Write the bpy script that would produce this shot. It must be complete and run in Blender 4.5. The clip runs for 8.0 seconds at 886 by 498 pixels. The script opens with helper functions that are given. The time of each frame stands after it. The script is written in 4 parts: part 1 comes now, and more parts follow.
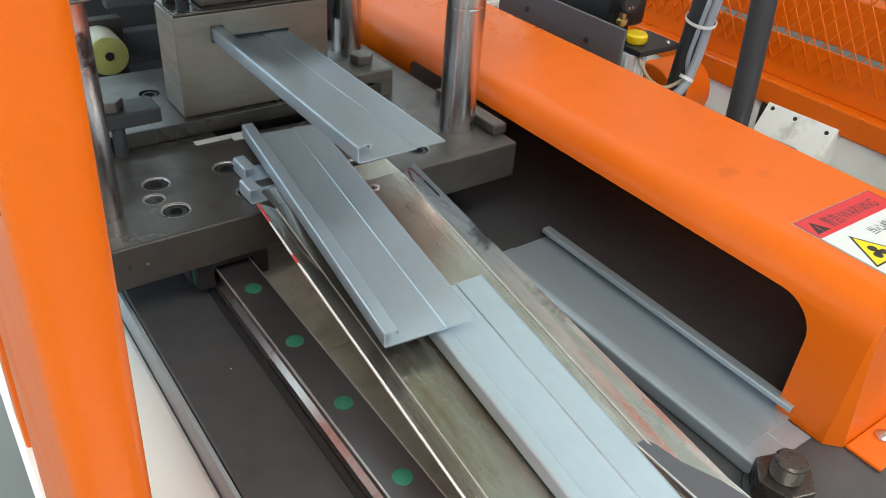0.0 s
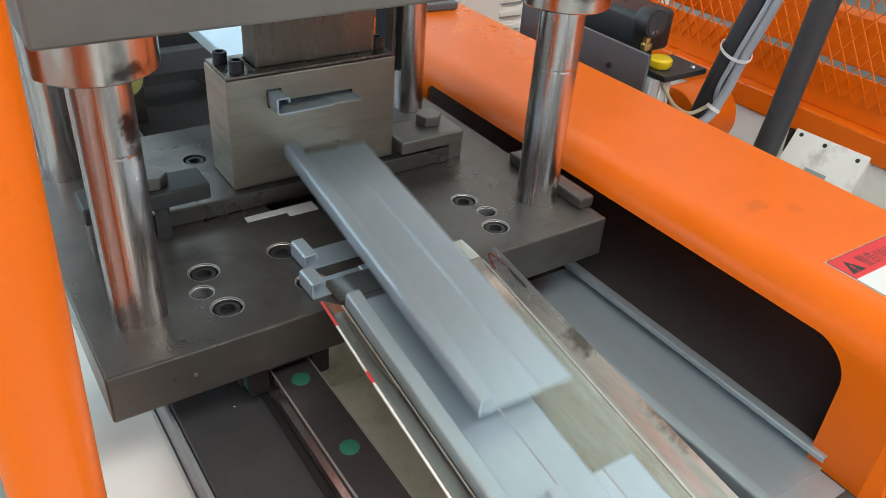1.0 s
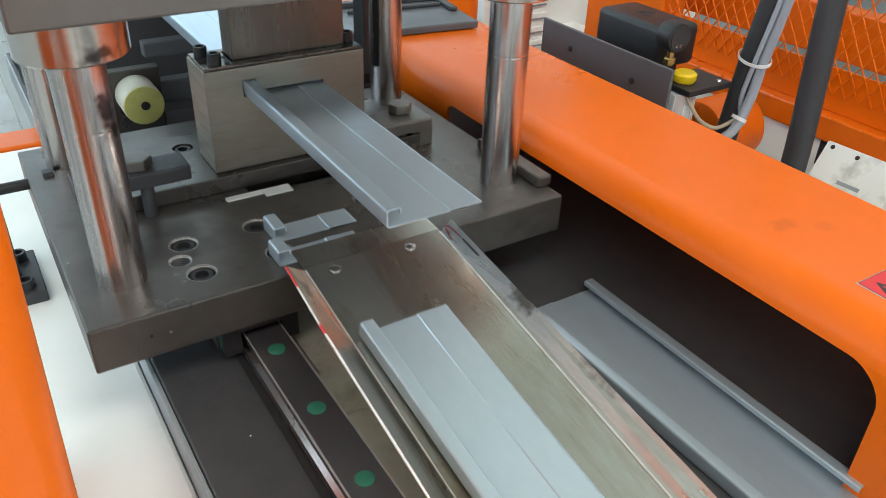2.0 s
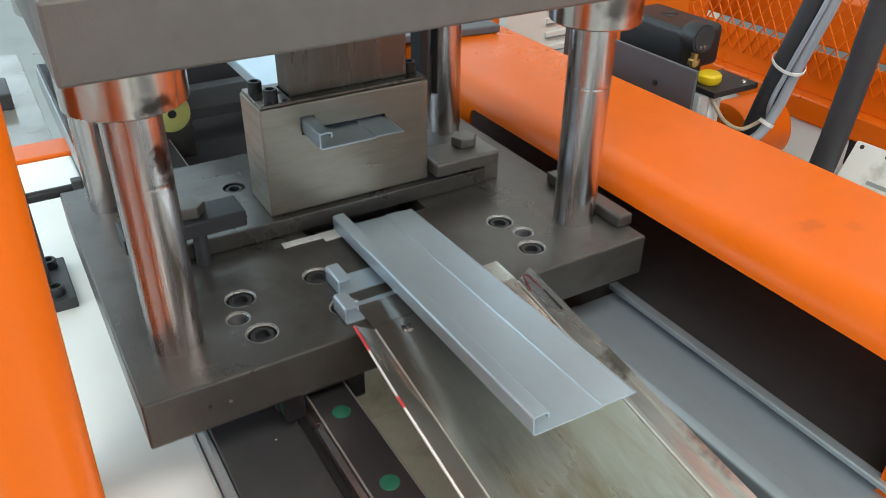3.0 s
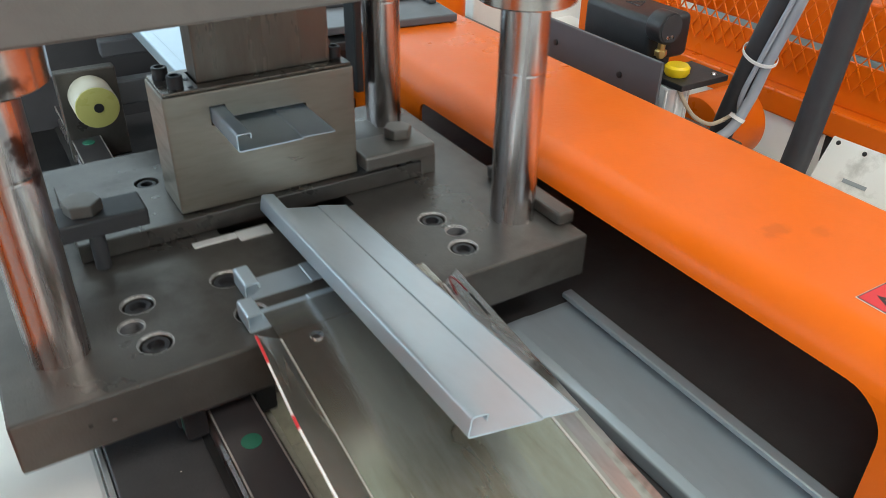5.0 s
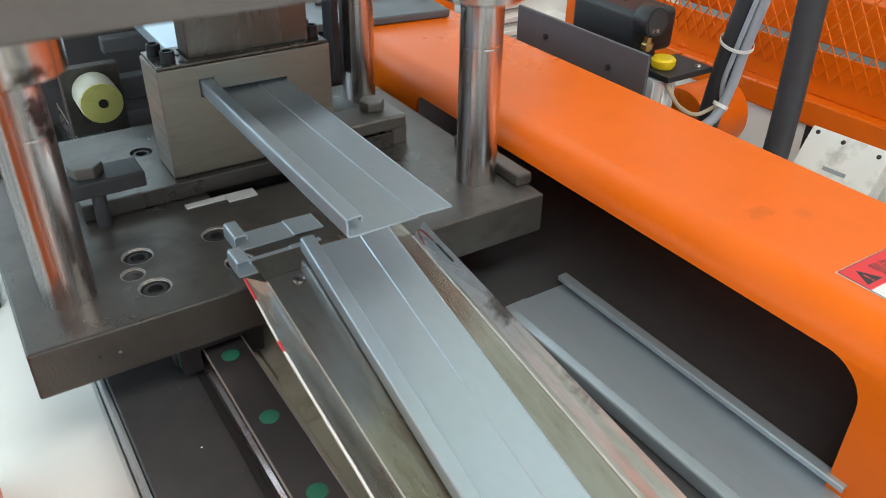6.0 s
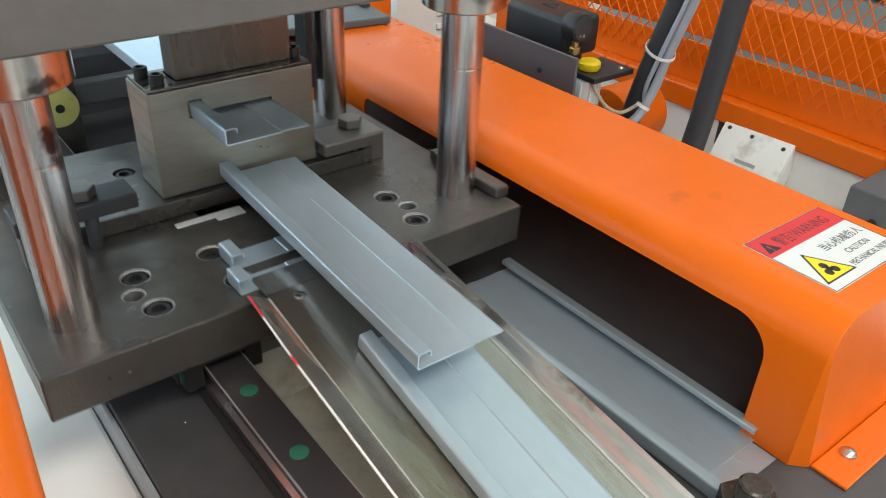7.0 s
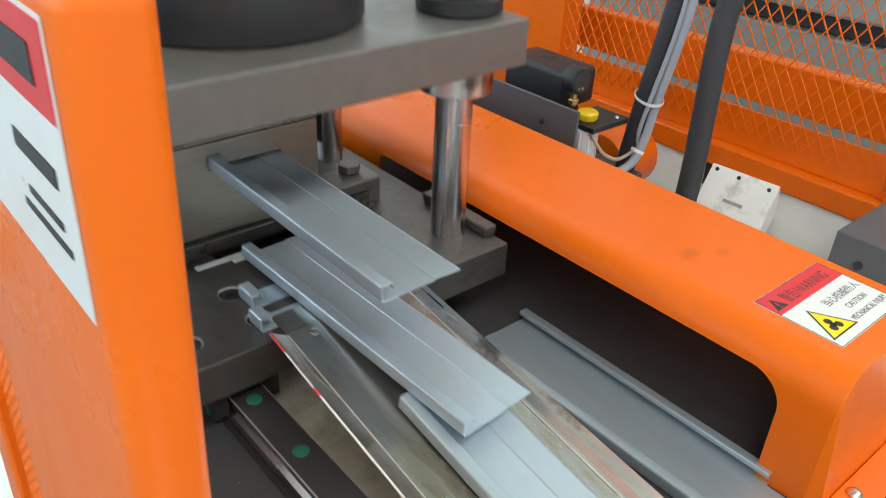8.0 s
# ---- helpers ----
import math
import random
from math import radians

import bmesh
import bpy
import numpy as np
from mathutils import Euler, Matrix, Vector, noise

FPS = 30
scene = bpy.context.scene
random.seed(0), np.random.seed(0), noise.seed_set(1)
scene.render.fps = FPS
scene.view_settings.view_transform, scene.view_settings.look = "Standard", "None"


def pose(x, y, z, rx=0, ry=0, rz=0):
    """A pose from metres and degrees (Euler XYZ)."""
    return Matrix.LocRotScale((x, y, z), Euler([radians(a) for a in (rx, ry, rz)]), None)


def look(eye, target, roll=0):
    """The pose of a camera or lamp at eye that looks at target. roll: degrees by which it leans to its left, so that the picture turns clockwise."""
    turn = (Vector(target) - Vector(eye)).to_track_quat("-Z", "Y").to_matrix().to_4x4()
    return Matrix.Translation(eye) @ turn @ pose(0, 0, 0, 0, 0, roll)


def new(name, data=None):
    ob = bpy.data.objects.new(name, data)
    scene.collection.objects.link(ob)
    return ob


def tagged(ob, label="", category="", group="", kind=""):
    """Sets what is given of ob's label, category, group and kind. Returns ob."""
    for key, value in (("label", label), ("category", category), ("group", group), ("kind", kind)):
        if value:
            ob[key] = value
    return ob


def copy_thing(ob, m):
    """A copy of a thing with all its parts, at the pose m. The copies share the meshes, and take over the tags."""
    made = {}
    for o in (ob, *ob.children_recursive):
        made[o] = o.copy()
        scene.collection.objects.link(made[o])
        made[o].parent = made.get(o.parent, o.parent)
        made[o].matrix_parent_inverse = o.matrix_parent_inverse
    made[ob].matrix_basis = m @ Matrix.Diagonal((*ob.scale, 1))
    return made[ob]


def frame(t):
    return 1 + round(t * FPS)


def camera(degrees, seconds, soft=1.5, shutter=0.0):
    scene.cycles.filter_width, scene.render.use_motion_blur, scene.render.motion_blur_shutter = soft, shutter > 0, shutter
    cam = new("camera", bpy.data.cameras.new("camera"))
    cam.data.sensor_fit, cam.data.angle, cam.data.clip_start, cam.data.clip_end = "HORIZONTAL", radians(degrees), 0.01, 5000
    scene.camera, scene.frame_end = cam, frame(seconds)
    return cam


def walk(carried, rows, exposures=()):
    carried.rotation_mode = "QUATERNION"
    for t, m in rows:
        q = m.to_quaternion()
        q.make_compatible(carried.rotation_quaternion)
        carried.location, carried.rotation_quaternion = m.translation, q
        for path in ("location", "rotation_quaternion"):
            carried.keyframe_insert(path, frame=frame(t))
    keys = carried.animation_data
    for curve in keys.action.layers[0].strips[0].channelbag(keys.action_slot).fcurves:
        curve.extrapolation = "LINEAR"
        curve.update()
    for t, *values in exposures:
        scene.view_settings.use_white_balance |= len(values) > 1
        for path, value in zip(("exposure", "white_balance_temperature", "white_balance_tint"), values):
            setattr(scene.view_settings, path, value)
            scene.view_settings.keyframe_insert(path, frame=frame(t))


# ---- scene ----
from mathutils import Quaternion

# ---- camera ----
cam = camera(58.73, 8.0, soft=0.85, shutter=0.4)
# seconds, eye in metres, turn as a quaternion
PATH = [
    (0.0, -0.2024, -0.5254, 0.4249, 0.84741, 0.43613, -0.16937, -0.25099),
    (0.5, -0.1919, -0.517, 0.4108, 0.84762, 0.44133, -0.16756, -0.24228),
    (1.0, -0.1804, -0.5042, 0.4222, 0.84621, 0.44773, -0.16343, -0.23823),
    (2.5, -0.1612, -0.4988, 0.4234, 0.84317, 0.46577, -0.13766, -0.23059),
    (3.0, -0.1633, -0.5003, 0.4222, 0.84312, 0.46836, -0.13227, -0.22869),
    (3.5, -0.1702, -0.5001, 0.4245, 0.84119, 0.47121, -0.13145, -0.2304),
    (4.0, -0.1637, -0.4995, 0.43, 0.84105, 0.47064, -0.13326, -0.23104),
    (4.5, -0.1369, -0.4933, 0.4191, 0.84193, 0.46799, -0.13584, -0.23171),
    (5.0, -0.0945, -0.4736, 0.3996, 0.84364, 0.46347, -0.13732, -0.23369),
    (6.5, -0.1511, -0.5138, 0.4173, 0.83772, 0.45683, -0.15314, -0.25708),
    (7.0, -0.1782, -0.5327, 0.4293, 0.83039, 0.45304, -0.1725, -0.27468),
    (7.5, -0.2051, -0.5199, 0.4488, 0.82525, 0.45402, -0.18306, -0.28163),
    (8.0, -0.234, -0.5103, 0.486, 0.81978, 0.45834, -0.18689, -0.28803),
]
walk(cam, [(t, Matrix.LocRotScale((x, y, z), Quaternion((qw, qx, qy, qz)), None)) for t, x, y, z, qw, qx, qy, qz in PATH])

# ---- light: a works hall with rows of ceiling lights and high windows ----
world = bpy.data.worlds.new("world")
scene.world = world
world.use_nodes = True
bg = world.node_tree.nodes["Background"]
bg.inputs["Color"].default_value = (0.75, 0.85, 1.0, 1)
bg.inputs["Strength"].default_value = 0.15
scene.view_settings.exposure = 0.17


def area_lamp(name, loc, target, sx, sy, watts, colour):
    data = bpy.data.lights.new(name, "AREA")
    data.shape, data.size, data.size_y, data.energy, data.color = "RECTANGLE", sx, sy, watts, colour
    ob = new(name, data)
    ob.matrix_world = look(loc, target)
    return ob


WARM, DAY, ROOF_DAY = (1.0, 0.975, 0.92), (0.62, 0.82, 1.0), (0.70, 0.87, 1.0)
# translucent roof panels
for lamp_y, wide, watts in ((-2.6, 1.6, 410), (3.5, 2.2, 90), (6.7, 2.4, 125)):
    area_lamp("roof_light", (0.3, lamp_y, 4.1), (0.3, lamp_y, 0), 12.5, wide, watts, WARM if lamp_y < 0 else ROOF_DAY)
# unseen extra panel, added to give the lying slats something bright to reflect
area_lamp("roof_light", (5.0, 0.2, 4.1), (5.0, 0.2, 0), 3.0, 4.0, 45, ROOF_DAY)
# daylight in the high window bands
for place, aim, watts in (((0, 8.9, 2.7), (0, 0, 2.2), 130), ((6.9, 1.5, 2.7), (0, 1.5, 2.2), 170), ((-6.9, 1.5, 2.7), (0, 1.5, 2.2), 330), ((0, -5.9, 2.7), (0, 0, 2.2), 25)):
    area_lamp("window_light", place, aim, 13.0, 2.4, watts, DAY)


# ---- materials ----
def nodes_of(name):
    m = bpy.data.materials.new(name)
    m.use_nodes = True
    nt = m.node_tree
    return m, nt, nt.nodes["Principled BSDF"]


def mat(name, base, rough=0.5, metal=0.0, var=0.12, scale=40.0, stain=0.0, stain_col=(0.05, 0.04, 0.03), stain_scale=6.0,
        bump=0.0, bump_scale=300.0, stretch=(1, 1, 1), rough_var=0.1, coat=0.0, stain_at=0.55, spots=(), spot_col=(0.05, 0.04, 0.035)):
    """A surface with fine grain, larger stains and a fine relief."""
    m, nt, b = nodes_of(name)
    N, L = nt.nodes.new, nt.links.new
    tc, mp = N("ShaderNodeTexCoord"), N("ShaderNodeMapping")
    mp.inputs["Scale"].default_value = stretch
    L(tc.outputs["Object"], mp.inputs["Vector"])
    n1 = N("ShaderNodeTexNoise")
    n1.inputs["Scale"].default_value, n1.inputs["Detail"].default_value = scale, 6
    L(mp.outputs["Vector"], n1.inputs["Vector"])
    mix = N("ShaderNodeMix")
    mix.data_type = "RGBA"
    mix.inputs[6].default_value = (*[min(1, c * (1 - var)) for c in base], 1)
    mix.inputs[7].default_value = (*[min(1, c * (1 + var)) for c in base], 1)
    L(n1.outputs["Fac"], mix.inputs[0])
    out = mix.outputs[2]
    n2 = N("ShaderNodeTexNoise")
    n2.inputs["Scale"].default_value, n2.inputs["Detail"].default_value, n2.inputs["Roughness"].default_value = stain_scale, 5, 0.65
    L(mp.outputs["Vector"], n2.inputs["Vector"])
    if stain:
        ramp = N("ShaderNodeMapRange")
        ramp.inputs[1].default_value, ramp.inputs[2].default_value = stain_at, stain_at + 0.2
        ramp.inputs[3].default_value, ramp.inputs[4].default_value = 0, stain
        L(n2.outputs["Fac"], ramp.inputs[0])
        mix2 = N("ShaderNodeMix")
        mix2.data_type = "RGBA"
        mix2.inputs[7].default_value = (*stain_col, 1)
        L(out, mix2.inputs[6])
        L(ramp.outputs[0], mix2.inputs[0])
        out = mix2.outputs[2]
    for at, size, strength in spots:
        sub, dist, ring = N("ShaderNodeVectorMath"), N("ShaderNodeVectorMath"), N("ShaderNodeMapRange")
        sub.operation, dist.operation = "SUBTRACT", "LENGTH"
        sub.inputs[1].default_value = at
        L(tc.outputs["Object"], sub.inputs[0])
        div = N("ShaderNodeVectorMath")
        div.operation = "DIVIDE"
        div.inputs[1].default_value = size
        L(sub.outputs[0], div.inputs[0])
        L(div.outputs[0], dist.inputs[0])
        n4, add = N("ShaderNodeTexNoise"), N("ShaderNodeMath")
        n4.inputs["Scale"].default_value, n4.inputs["Detail"].default_value = 1.2 / min(size), 4
        L(tc.outputs["Object"], n4.inputs["Vector"])
        add.operation = "MULTIPLY_ADD"
        add.inputs[1].default_value = 1.6
        L(n4.outputs["Fac"], add.inputs[0])
        L(dist.outputs["Value"], add.inputs[2])
        ring.inputs[1].default_value, ring.inputs[2].default_value, ring.inputs[3].default_value, ring.inputs[4].default_value = 1.2, 1.75, strength, 0
        L(add.outputs[0], ring.inputs[0])
        mix3 = N("ShaderNodeMix")
        mix3.data_type = "RGBA"
        mix3.inputs[7].default_value = (*spot_col, 1)
        L(out, mix3.inputs[6])
        L(ring.outputs[0], mix3.inputs[0])
        out = mix3.outputs[2]
    L(out, b.inputs["Base Color"])
    rr = N("ShaderNodeMapRange")
    rr.inputs[3].default_value, rr.inputs[4].default_value = max(0.02, rough - rough_var), min(1, rough + rough_var)
    rr.inputs[1].default_value, rr.inputs[2].default_value = 0.3, 0.7
    L(n2.outputs["Fac"], rr.inputs[0])
    L(rr.outputs[0], b.inputs["Roughness"])
    b.inputs["Metallic"].default_value = metal
    b.inputs["Coat Weight"].default_value = coat
    b.inputs["Coat Roughness"].default_value = 0.12
    if bump:
        n3, bp = N("ShaderNodeTexNoise"), N("ShaderNodeBump")
        n3.inputs["Scale"].default_value, n3.inputs["Detail"].default_value = bump_scale, 3
        L(mp.outputs["Vector"], n3.inputs["Vector"])
        L(n3.outputs["Fac"], bp.inputs["Height"])
        bp.inputs["Strength"].default_value, bp.inputs["Distance"].default_value = bump, 0.001
        L(bp.outputs["Normal"], b.inputs["Normal"])
    return m


M = {}
M["galv"] = mat("galvanised", (0.52, 0.615, 0.69), 0.33, 0.66, 0.05, 120, 0.2, (0.45, 0.52, 0.57), 9, 0.0, 500, (1, 0.5, 1), rough_var=0.03)
M["old_galv"] = mat("galvanised_old", (0.44, 0.51, 0.57), 0.29, 0.52, 0.06, 120, 0.4, (0.35, 0.40, 0.45), 7, 0.0, 500, (1, 0.3, 1), stain_at=0.48, rough_var=0.04)
M["steel"] = mat("ground_steel", (0.20, 0.185, 0.17), 0.42, 0.75, 0.12, 60, 0.3, (0.12, 0.10, 0.085), 9, 0.15, 400)
M["block"] = mat("block_steel", (0.29, 0.258, 0.215), 0.36, 0.75, 0.14, 50, 0.5, (0.18, 0.152, 0.118), 14, 0.15, 400, (1, 1, 6))
M["oily"] = mat("oily_steel", (0.17, 0.145, 0.12), 0.3, 0.6, 0.15, 60, 0.7, (0.07, 0.05, 0.04), 30, 0.15, 400, (1, 1, 0.15), stain_at=0.45)
M["nut"] = mat("oily_black_steel", (0.07, 0.058, 0.05), 0.28, 0.5, 0.2, 60, 0.6, (0.03, 0.025, 0.022), 60, 0.2, 300)
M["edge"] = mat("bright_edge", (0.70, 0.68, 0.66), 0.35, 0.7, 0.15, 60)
M["shoe_upper"] = mat("upper_shoe_steel", (0.172, 0.157, 0.146), 0.42, 0.55, 0.15, 60, 0.5, (0.12, 0.108, 0.098), 10, 0.2, 500, rough_var=0.12)
M["shoe"] = mat("die_shoe_steel", (0.112, 0.103, 0.095), 0.33, 0.65, 0.2, 70, 0.75, (0.060, 0.052, 0.046), 12, 0.2, 500, rough_var=0.12)
M["dark"] = mat("dark_steel", (0.055, 0.055, 0.06), 0.5, 0.3, 0.2, 50, 0.3, (0.03, 0.028, 0.025), 8, 0.15, 300)
M["black"] = mat("black_plastic", (0.018, 0.018, 0.02), 0.45, 0.0, 0.2, 60, bump=0.2)
M["rubber"] = mat("black_rubber", (0.03, 0.032, 0.037), 0.6, 0.0, 0.2, 80, bump=0.2)
M["chrome"] = mat("hard_chrome", (0.62, 0.58, 0.57), 0.25, 1.0, 0.3, 260, 0.75, (0.27, 0.225, 0.215), 75, 0.25, 160, rough_var=0.08, stretch=(1, 1, 0.03), stain_at=0.46)
M["chrome_marked"] = mat("hard_chrome_burnt", (0.62, 0.58, 0.57), 0.27, 1.0, 0.3, 260, 0.75, (0.27, 0.22, 0.21), 75, 0.25, 160, rough_var=0.08, stretch=(1, 1, 0.03), stain_at=0.44,
                        spots=(((-0.084, 0.083, 0.205), (0.008, 0.02, 0.016), 0.9), ((-0.08, 0.085, 0.188), (0.01, 0.02, 0.007), 0.8)), spot_col=(0.06, 0.035, 0.03))
M["bush"] = mat("guide_bush_steel", (0.58, 0.53, 0.50), 0.22, 1.0, 0.06, 30, 0.7, (0.16, 0.12, 0.10), 22, rough_var=0.08, stain_at=0.56,
                spots=(((-0.084, 0.064, 0.250), (0.016, 0.03, 0.007), 0.85), ((0.268, 0.064, 0.262), (0.02, 0.03, 0.012), 0.7), ((0.295, 0.07, 0.256), (0.012, 0.03, 0.010), 0.7)))
M["orange"] = mat("orange_paint", (0.73, 0.128, 0.002), 0.33, 0.0, 0.07, 14, 0.4, (0.50, 0.10, 0.012), 6, 0.2, 160, stain_at=0.62,
                  spots=(((0.40, -0.165, 0.092), (0.020, 0.012, 0.05), 0.32), ((0.43, -0.185, 0.092), (0.012, 0.010, 0.05), 0.22)), spot_col=(0.36, 0.07, 0.01))
M["orange"].node_tree.nodes["Principled BSDF"].inputs["Specular IOR Level"].default_value = 0.36
M["white"] = mat("cream_white_paint", (0.86, 0.87, 0.84), 0.4, 0.0, 0.04, 20, 0.25, (0.5, 0.48, 0.42), 6, 0.1, 150, stain_at=0.6)
M["wet"] = mat("wet_oily_plate", (0.26, 0.25, 0.22), 0.2, 0.2, 0.2, 20, 0.7, (0.13, 0.12, 0.10), 14, 0.15, 60, rough_var=0.15)
M["scuffed"] = mat("scuffed_white_paint", (0.80, 0.81, 0.78), 0.4, 0.0, 0.05, 20, 0.7, (0.42, 0.42, 0.38), 26, 0.1, 150, stain_at=0.52)
M["cream"] = mat("oily_cream_paint", (0.80, 0.78, 0.66), 0.3, 0.0, 0.08, 14, 0.55, (0.20, 0.17, 0.08), 12, 0.1, 120, stain_at=0.5)
M["slab"] = mat("planed_slab", (0.080, 0.079, 0.083), 0.42, 0.3, 0.18, 50, 0.5, (0.042, 0.042, 0.044), 8, 0.2, 400, rough_var=0.12)
M["chute"] = mat("worn_chute_sheet", (0.60, 0.575, 0.53), 0.22, 0.95, 0.2, 60, 0.9, (0.24, 0.19, 0.115), 15, 0.10, 300, (1, 0.16, 1), stain_at=0.47, rough_var=0.12)
M["chute_side"] = mat("scuffed_chute_side", (0.62, 0.61, 0.60), 0.28, 0.92, 0.15, 60, 0.75, (0.26, 0.23, 0.20), 18, 0.10, 300, (1, 0.16, 1), stain_at=0.54, rough_var=0.1,
                      spots=[((0.180, -0.075, 0.050), (0.010, 0.022, 0.02), 0.8), ((0.186, -0.16, 0.030), (0.008, 0.035, 0.02), 0.6)], spot_col=(0.10, 0.085, 0.07))
M["rail"] = mat("rail_steel", (0.16, 0.15, 0.16), 0.35, 0.8, 0.1, 40)
M["rail_side"] = mat("rail_groove_steel", (0.50, 0.44, 0.43), 0.25, 0.95, 0.1, 40)
M["green"] = mat("green_plastic", (0.03, 0.17, 0.11), 0.35, 0.0, 0.1, 60)
M["yellow"] = mat("yellow_plastic", (0.80, 0.55, 0.01), 0.4, 0.0, 0.06, 30)
M["urethane"] = mat("urethane", (0.52, 0.50, 0.16), 0.3, 0.0, 0.1, 30, 0.3, (0.3, 0.28, 0.08), 9)
M["urethane_skin"] = mat("worn_urethane", (0.52, 0.49, 0.40), 0.4, 0.0, 0.1, 30, 0.3, (0.3, 0.28, 0.2), 9)
M["red"] = mat("red_paint", (0.62, 0.03, 0.035), 0.45, 0.0, 0.05, 40)
M["wine"] = mat("dark_red_marker", (0.16, 0.02, 0.02), 0.5, 0.0, 0.1, 60)
M["label_white"] = mat("label_white", (0.66, 0.66, 0.65), 0.35, 0.0, 0.03, 40, 0.2, (0.6, 0.58, 0.55), 30)
M["ink"] = mat("ink", (0.02, 0.02, 0.02), 0.5)
M["label_yellow"] = mat("label_yellow", (0.85, 0.62, 0.01), 0.4)
M["grey_cable"] = mat("grey_cable", (0.32, 0.35, 0.40), 0.45, 0.0, 0.1, 60)
M["beige"] = mat("beige_cable", (0.45, 0.37, 0.27), 0.5)
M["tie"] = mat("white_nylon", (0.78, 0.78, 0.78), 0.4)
M["brass"] = mat("brass", (0.62, 0.42, 0.16), 0.3, 0.95)
M["plate_grey"] = mat("grey_painted_plate", (0.085, 0.09, 0.10), 0.42, 0.0, 0.1, 40, 0.2, (0.06, 0.06, 0.065), 8, 0.1)
M["concrete"] = mat("concrete", (0.26, 0.26, 0.24), 0.35, 0.0, 0.12, 8, 0.5, (0.16, 0.155, 0.14), 2, 0.2, 60)
M["wall"] = mat("hall_wall", (0.72, 0.74, 0.74), 0.7, 0.0, 0.05, 3, 0.2, (0.55, 0.55, 0.52), 1)
M["roof"] = mat("hall_roof", (0.60, 0.59, 0.46), 0.7, 0.0, 0.05, 3)
M["machine_grey"] = mat("machine_grey", (0.30, 0.33, 0.34), 0.45, 0.1, 0.08, 20, 0.2, (0.2, 0.2, 0.2), 5)
M["acrylic"] = mat("clear_bowl", (0.75, 0.78, 0.80), 0.12, 0.3, 0.05, 30)


# ---- mesh helpers ----
def part(name, bm, material, parent=None, label="", smooth=False):
    me = bpy.data.meshes.new(name)
    bmesh.ops.recalc_face_normals(bm, faces=bm.faces)
    bm.to_mesh(me)
    bm.free()
    me.materials.append(M[material] if isinstance(material, str) else material)
    if smooth:
        me.shade_smooth()
        me.set_sharp_from_angle(angle=radians(35))
    ob = new(name, me)
    if parent:
        ob.parent = parent
    if label:
        tagged(ob, label)
    return ob


def empty(name, loc=(0, 0, 0)):
    ob = new(name)
    ob.location = loc
    ob.empty_display_size = 0.02
    return ob


def bevel(bm, w, seg=2, angle=30):
    if w:
        edges = [e for e in bm.edges if len(e.link_faces) == 2 and e.calc_face_angle() > radians(angle)]
        bmesh.ops.bevel(bm, geom=edges, offset=w, segments=seg, profile=0.5, affect="EDGES")
    return bm


def box(x0, x1, y0, y1, z0, z1, bev=0.0012, seg=2, bm=None):
    b = bmesh.new()
    bmesh.ops.create_cube(b, size=1.0, matrix=Matrix.Translation(((x0 + x1) / 2, (y0 + y1) / 2, (z0 + z1) / 2)) @ Matrix.Diagonal((x1 - x0, y1 - y0, z1 - z0, 1)))
    bevel(b, bev, seg)
    return joined(bm, b)


def joined(bm, b, m=None):
    if m is not None:
        bmesh.ops.transform(b, matrix=m, verts=b.verts)
    if bm is None:
        return b
    me = bpy.data.meshes.new("tmp")
    b.to_mesh(me)
    b.free()
    bm.from_mesh(me)
    bpy.data.meshes.remove(me)
    return bm


AX = {"z": Matrix(), "x": pose(0, 0, 0, 0, 90, 0), "y": pose(0, 0, 0, 90, 0, 0)}


def cyl(c, r, h, axis="z", seg=40, bev=0.0008, r2=None, bm=None):
    """A round bar with its middle at c."""
    b = bmesh.new()
    bmesh.ops.create_cone(b, cap_ends=True, segments=seg, radius1=r, radius2=r if r2 is None else r2, depth=h)
    bevel(b, bev, 2, 50)
    return joined(bm, b, Matrix.Translation(c) @ AX[axis])


def lathe(profile, seg=48, m=None, bm=None, closed=False):
    """Turns (radius, height) pairs about z."""
    b = bmesh.new()
    rings = []
    for r, z in profile:
        rings.append([b.verts.new((r * math.cos(2 * math.pi * i / seg), r * math.sin(2 * math.pi * i / seg), z)) for i in range(seg)] if r > 1e-6
                     else [b.verts.new((0, 0, z))])
    pairs = list(zip(rings, rings[1:])) + ([(rings[-1], rings[0])] if closed else [])
    for a, c in pairs:
        for i in range(seg):
            j = (i + 1) % seg
            q = [a[i % len(a)], a[j % len(a)], c[j % len(c)], c[i % len(c)]]
            q = list(dict.fromkeys(q))
            if len(q) > 2:
                b.faces.new(q)
    return joined(bm, b, m)


def extrude(points, y0, y1, bev=0.0, axis="y", bm=None):
    """A prism: points (x, z) of the outline swept from y0 to y1."""
    b = bmesh.new()
    f = [b.verts.new((x, y0, z)) for x, z in points]
    g = [b.verts.new((x, y1, z)) for x, z in points]
    b.faces.new(f)
    b.faces.new(g[::-1])
    n = len(points)
    for i in range(n):
        b.faces.new((f[i], g[i], g[(i + 1) % n], f[(i + 1) % n]))
    bmesh.ops.recalc_face_normals(b, faces=b.faces)
    bevel(b, bev, 2)
    return joined(bm, b)


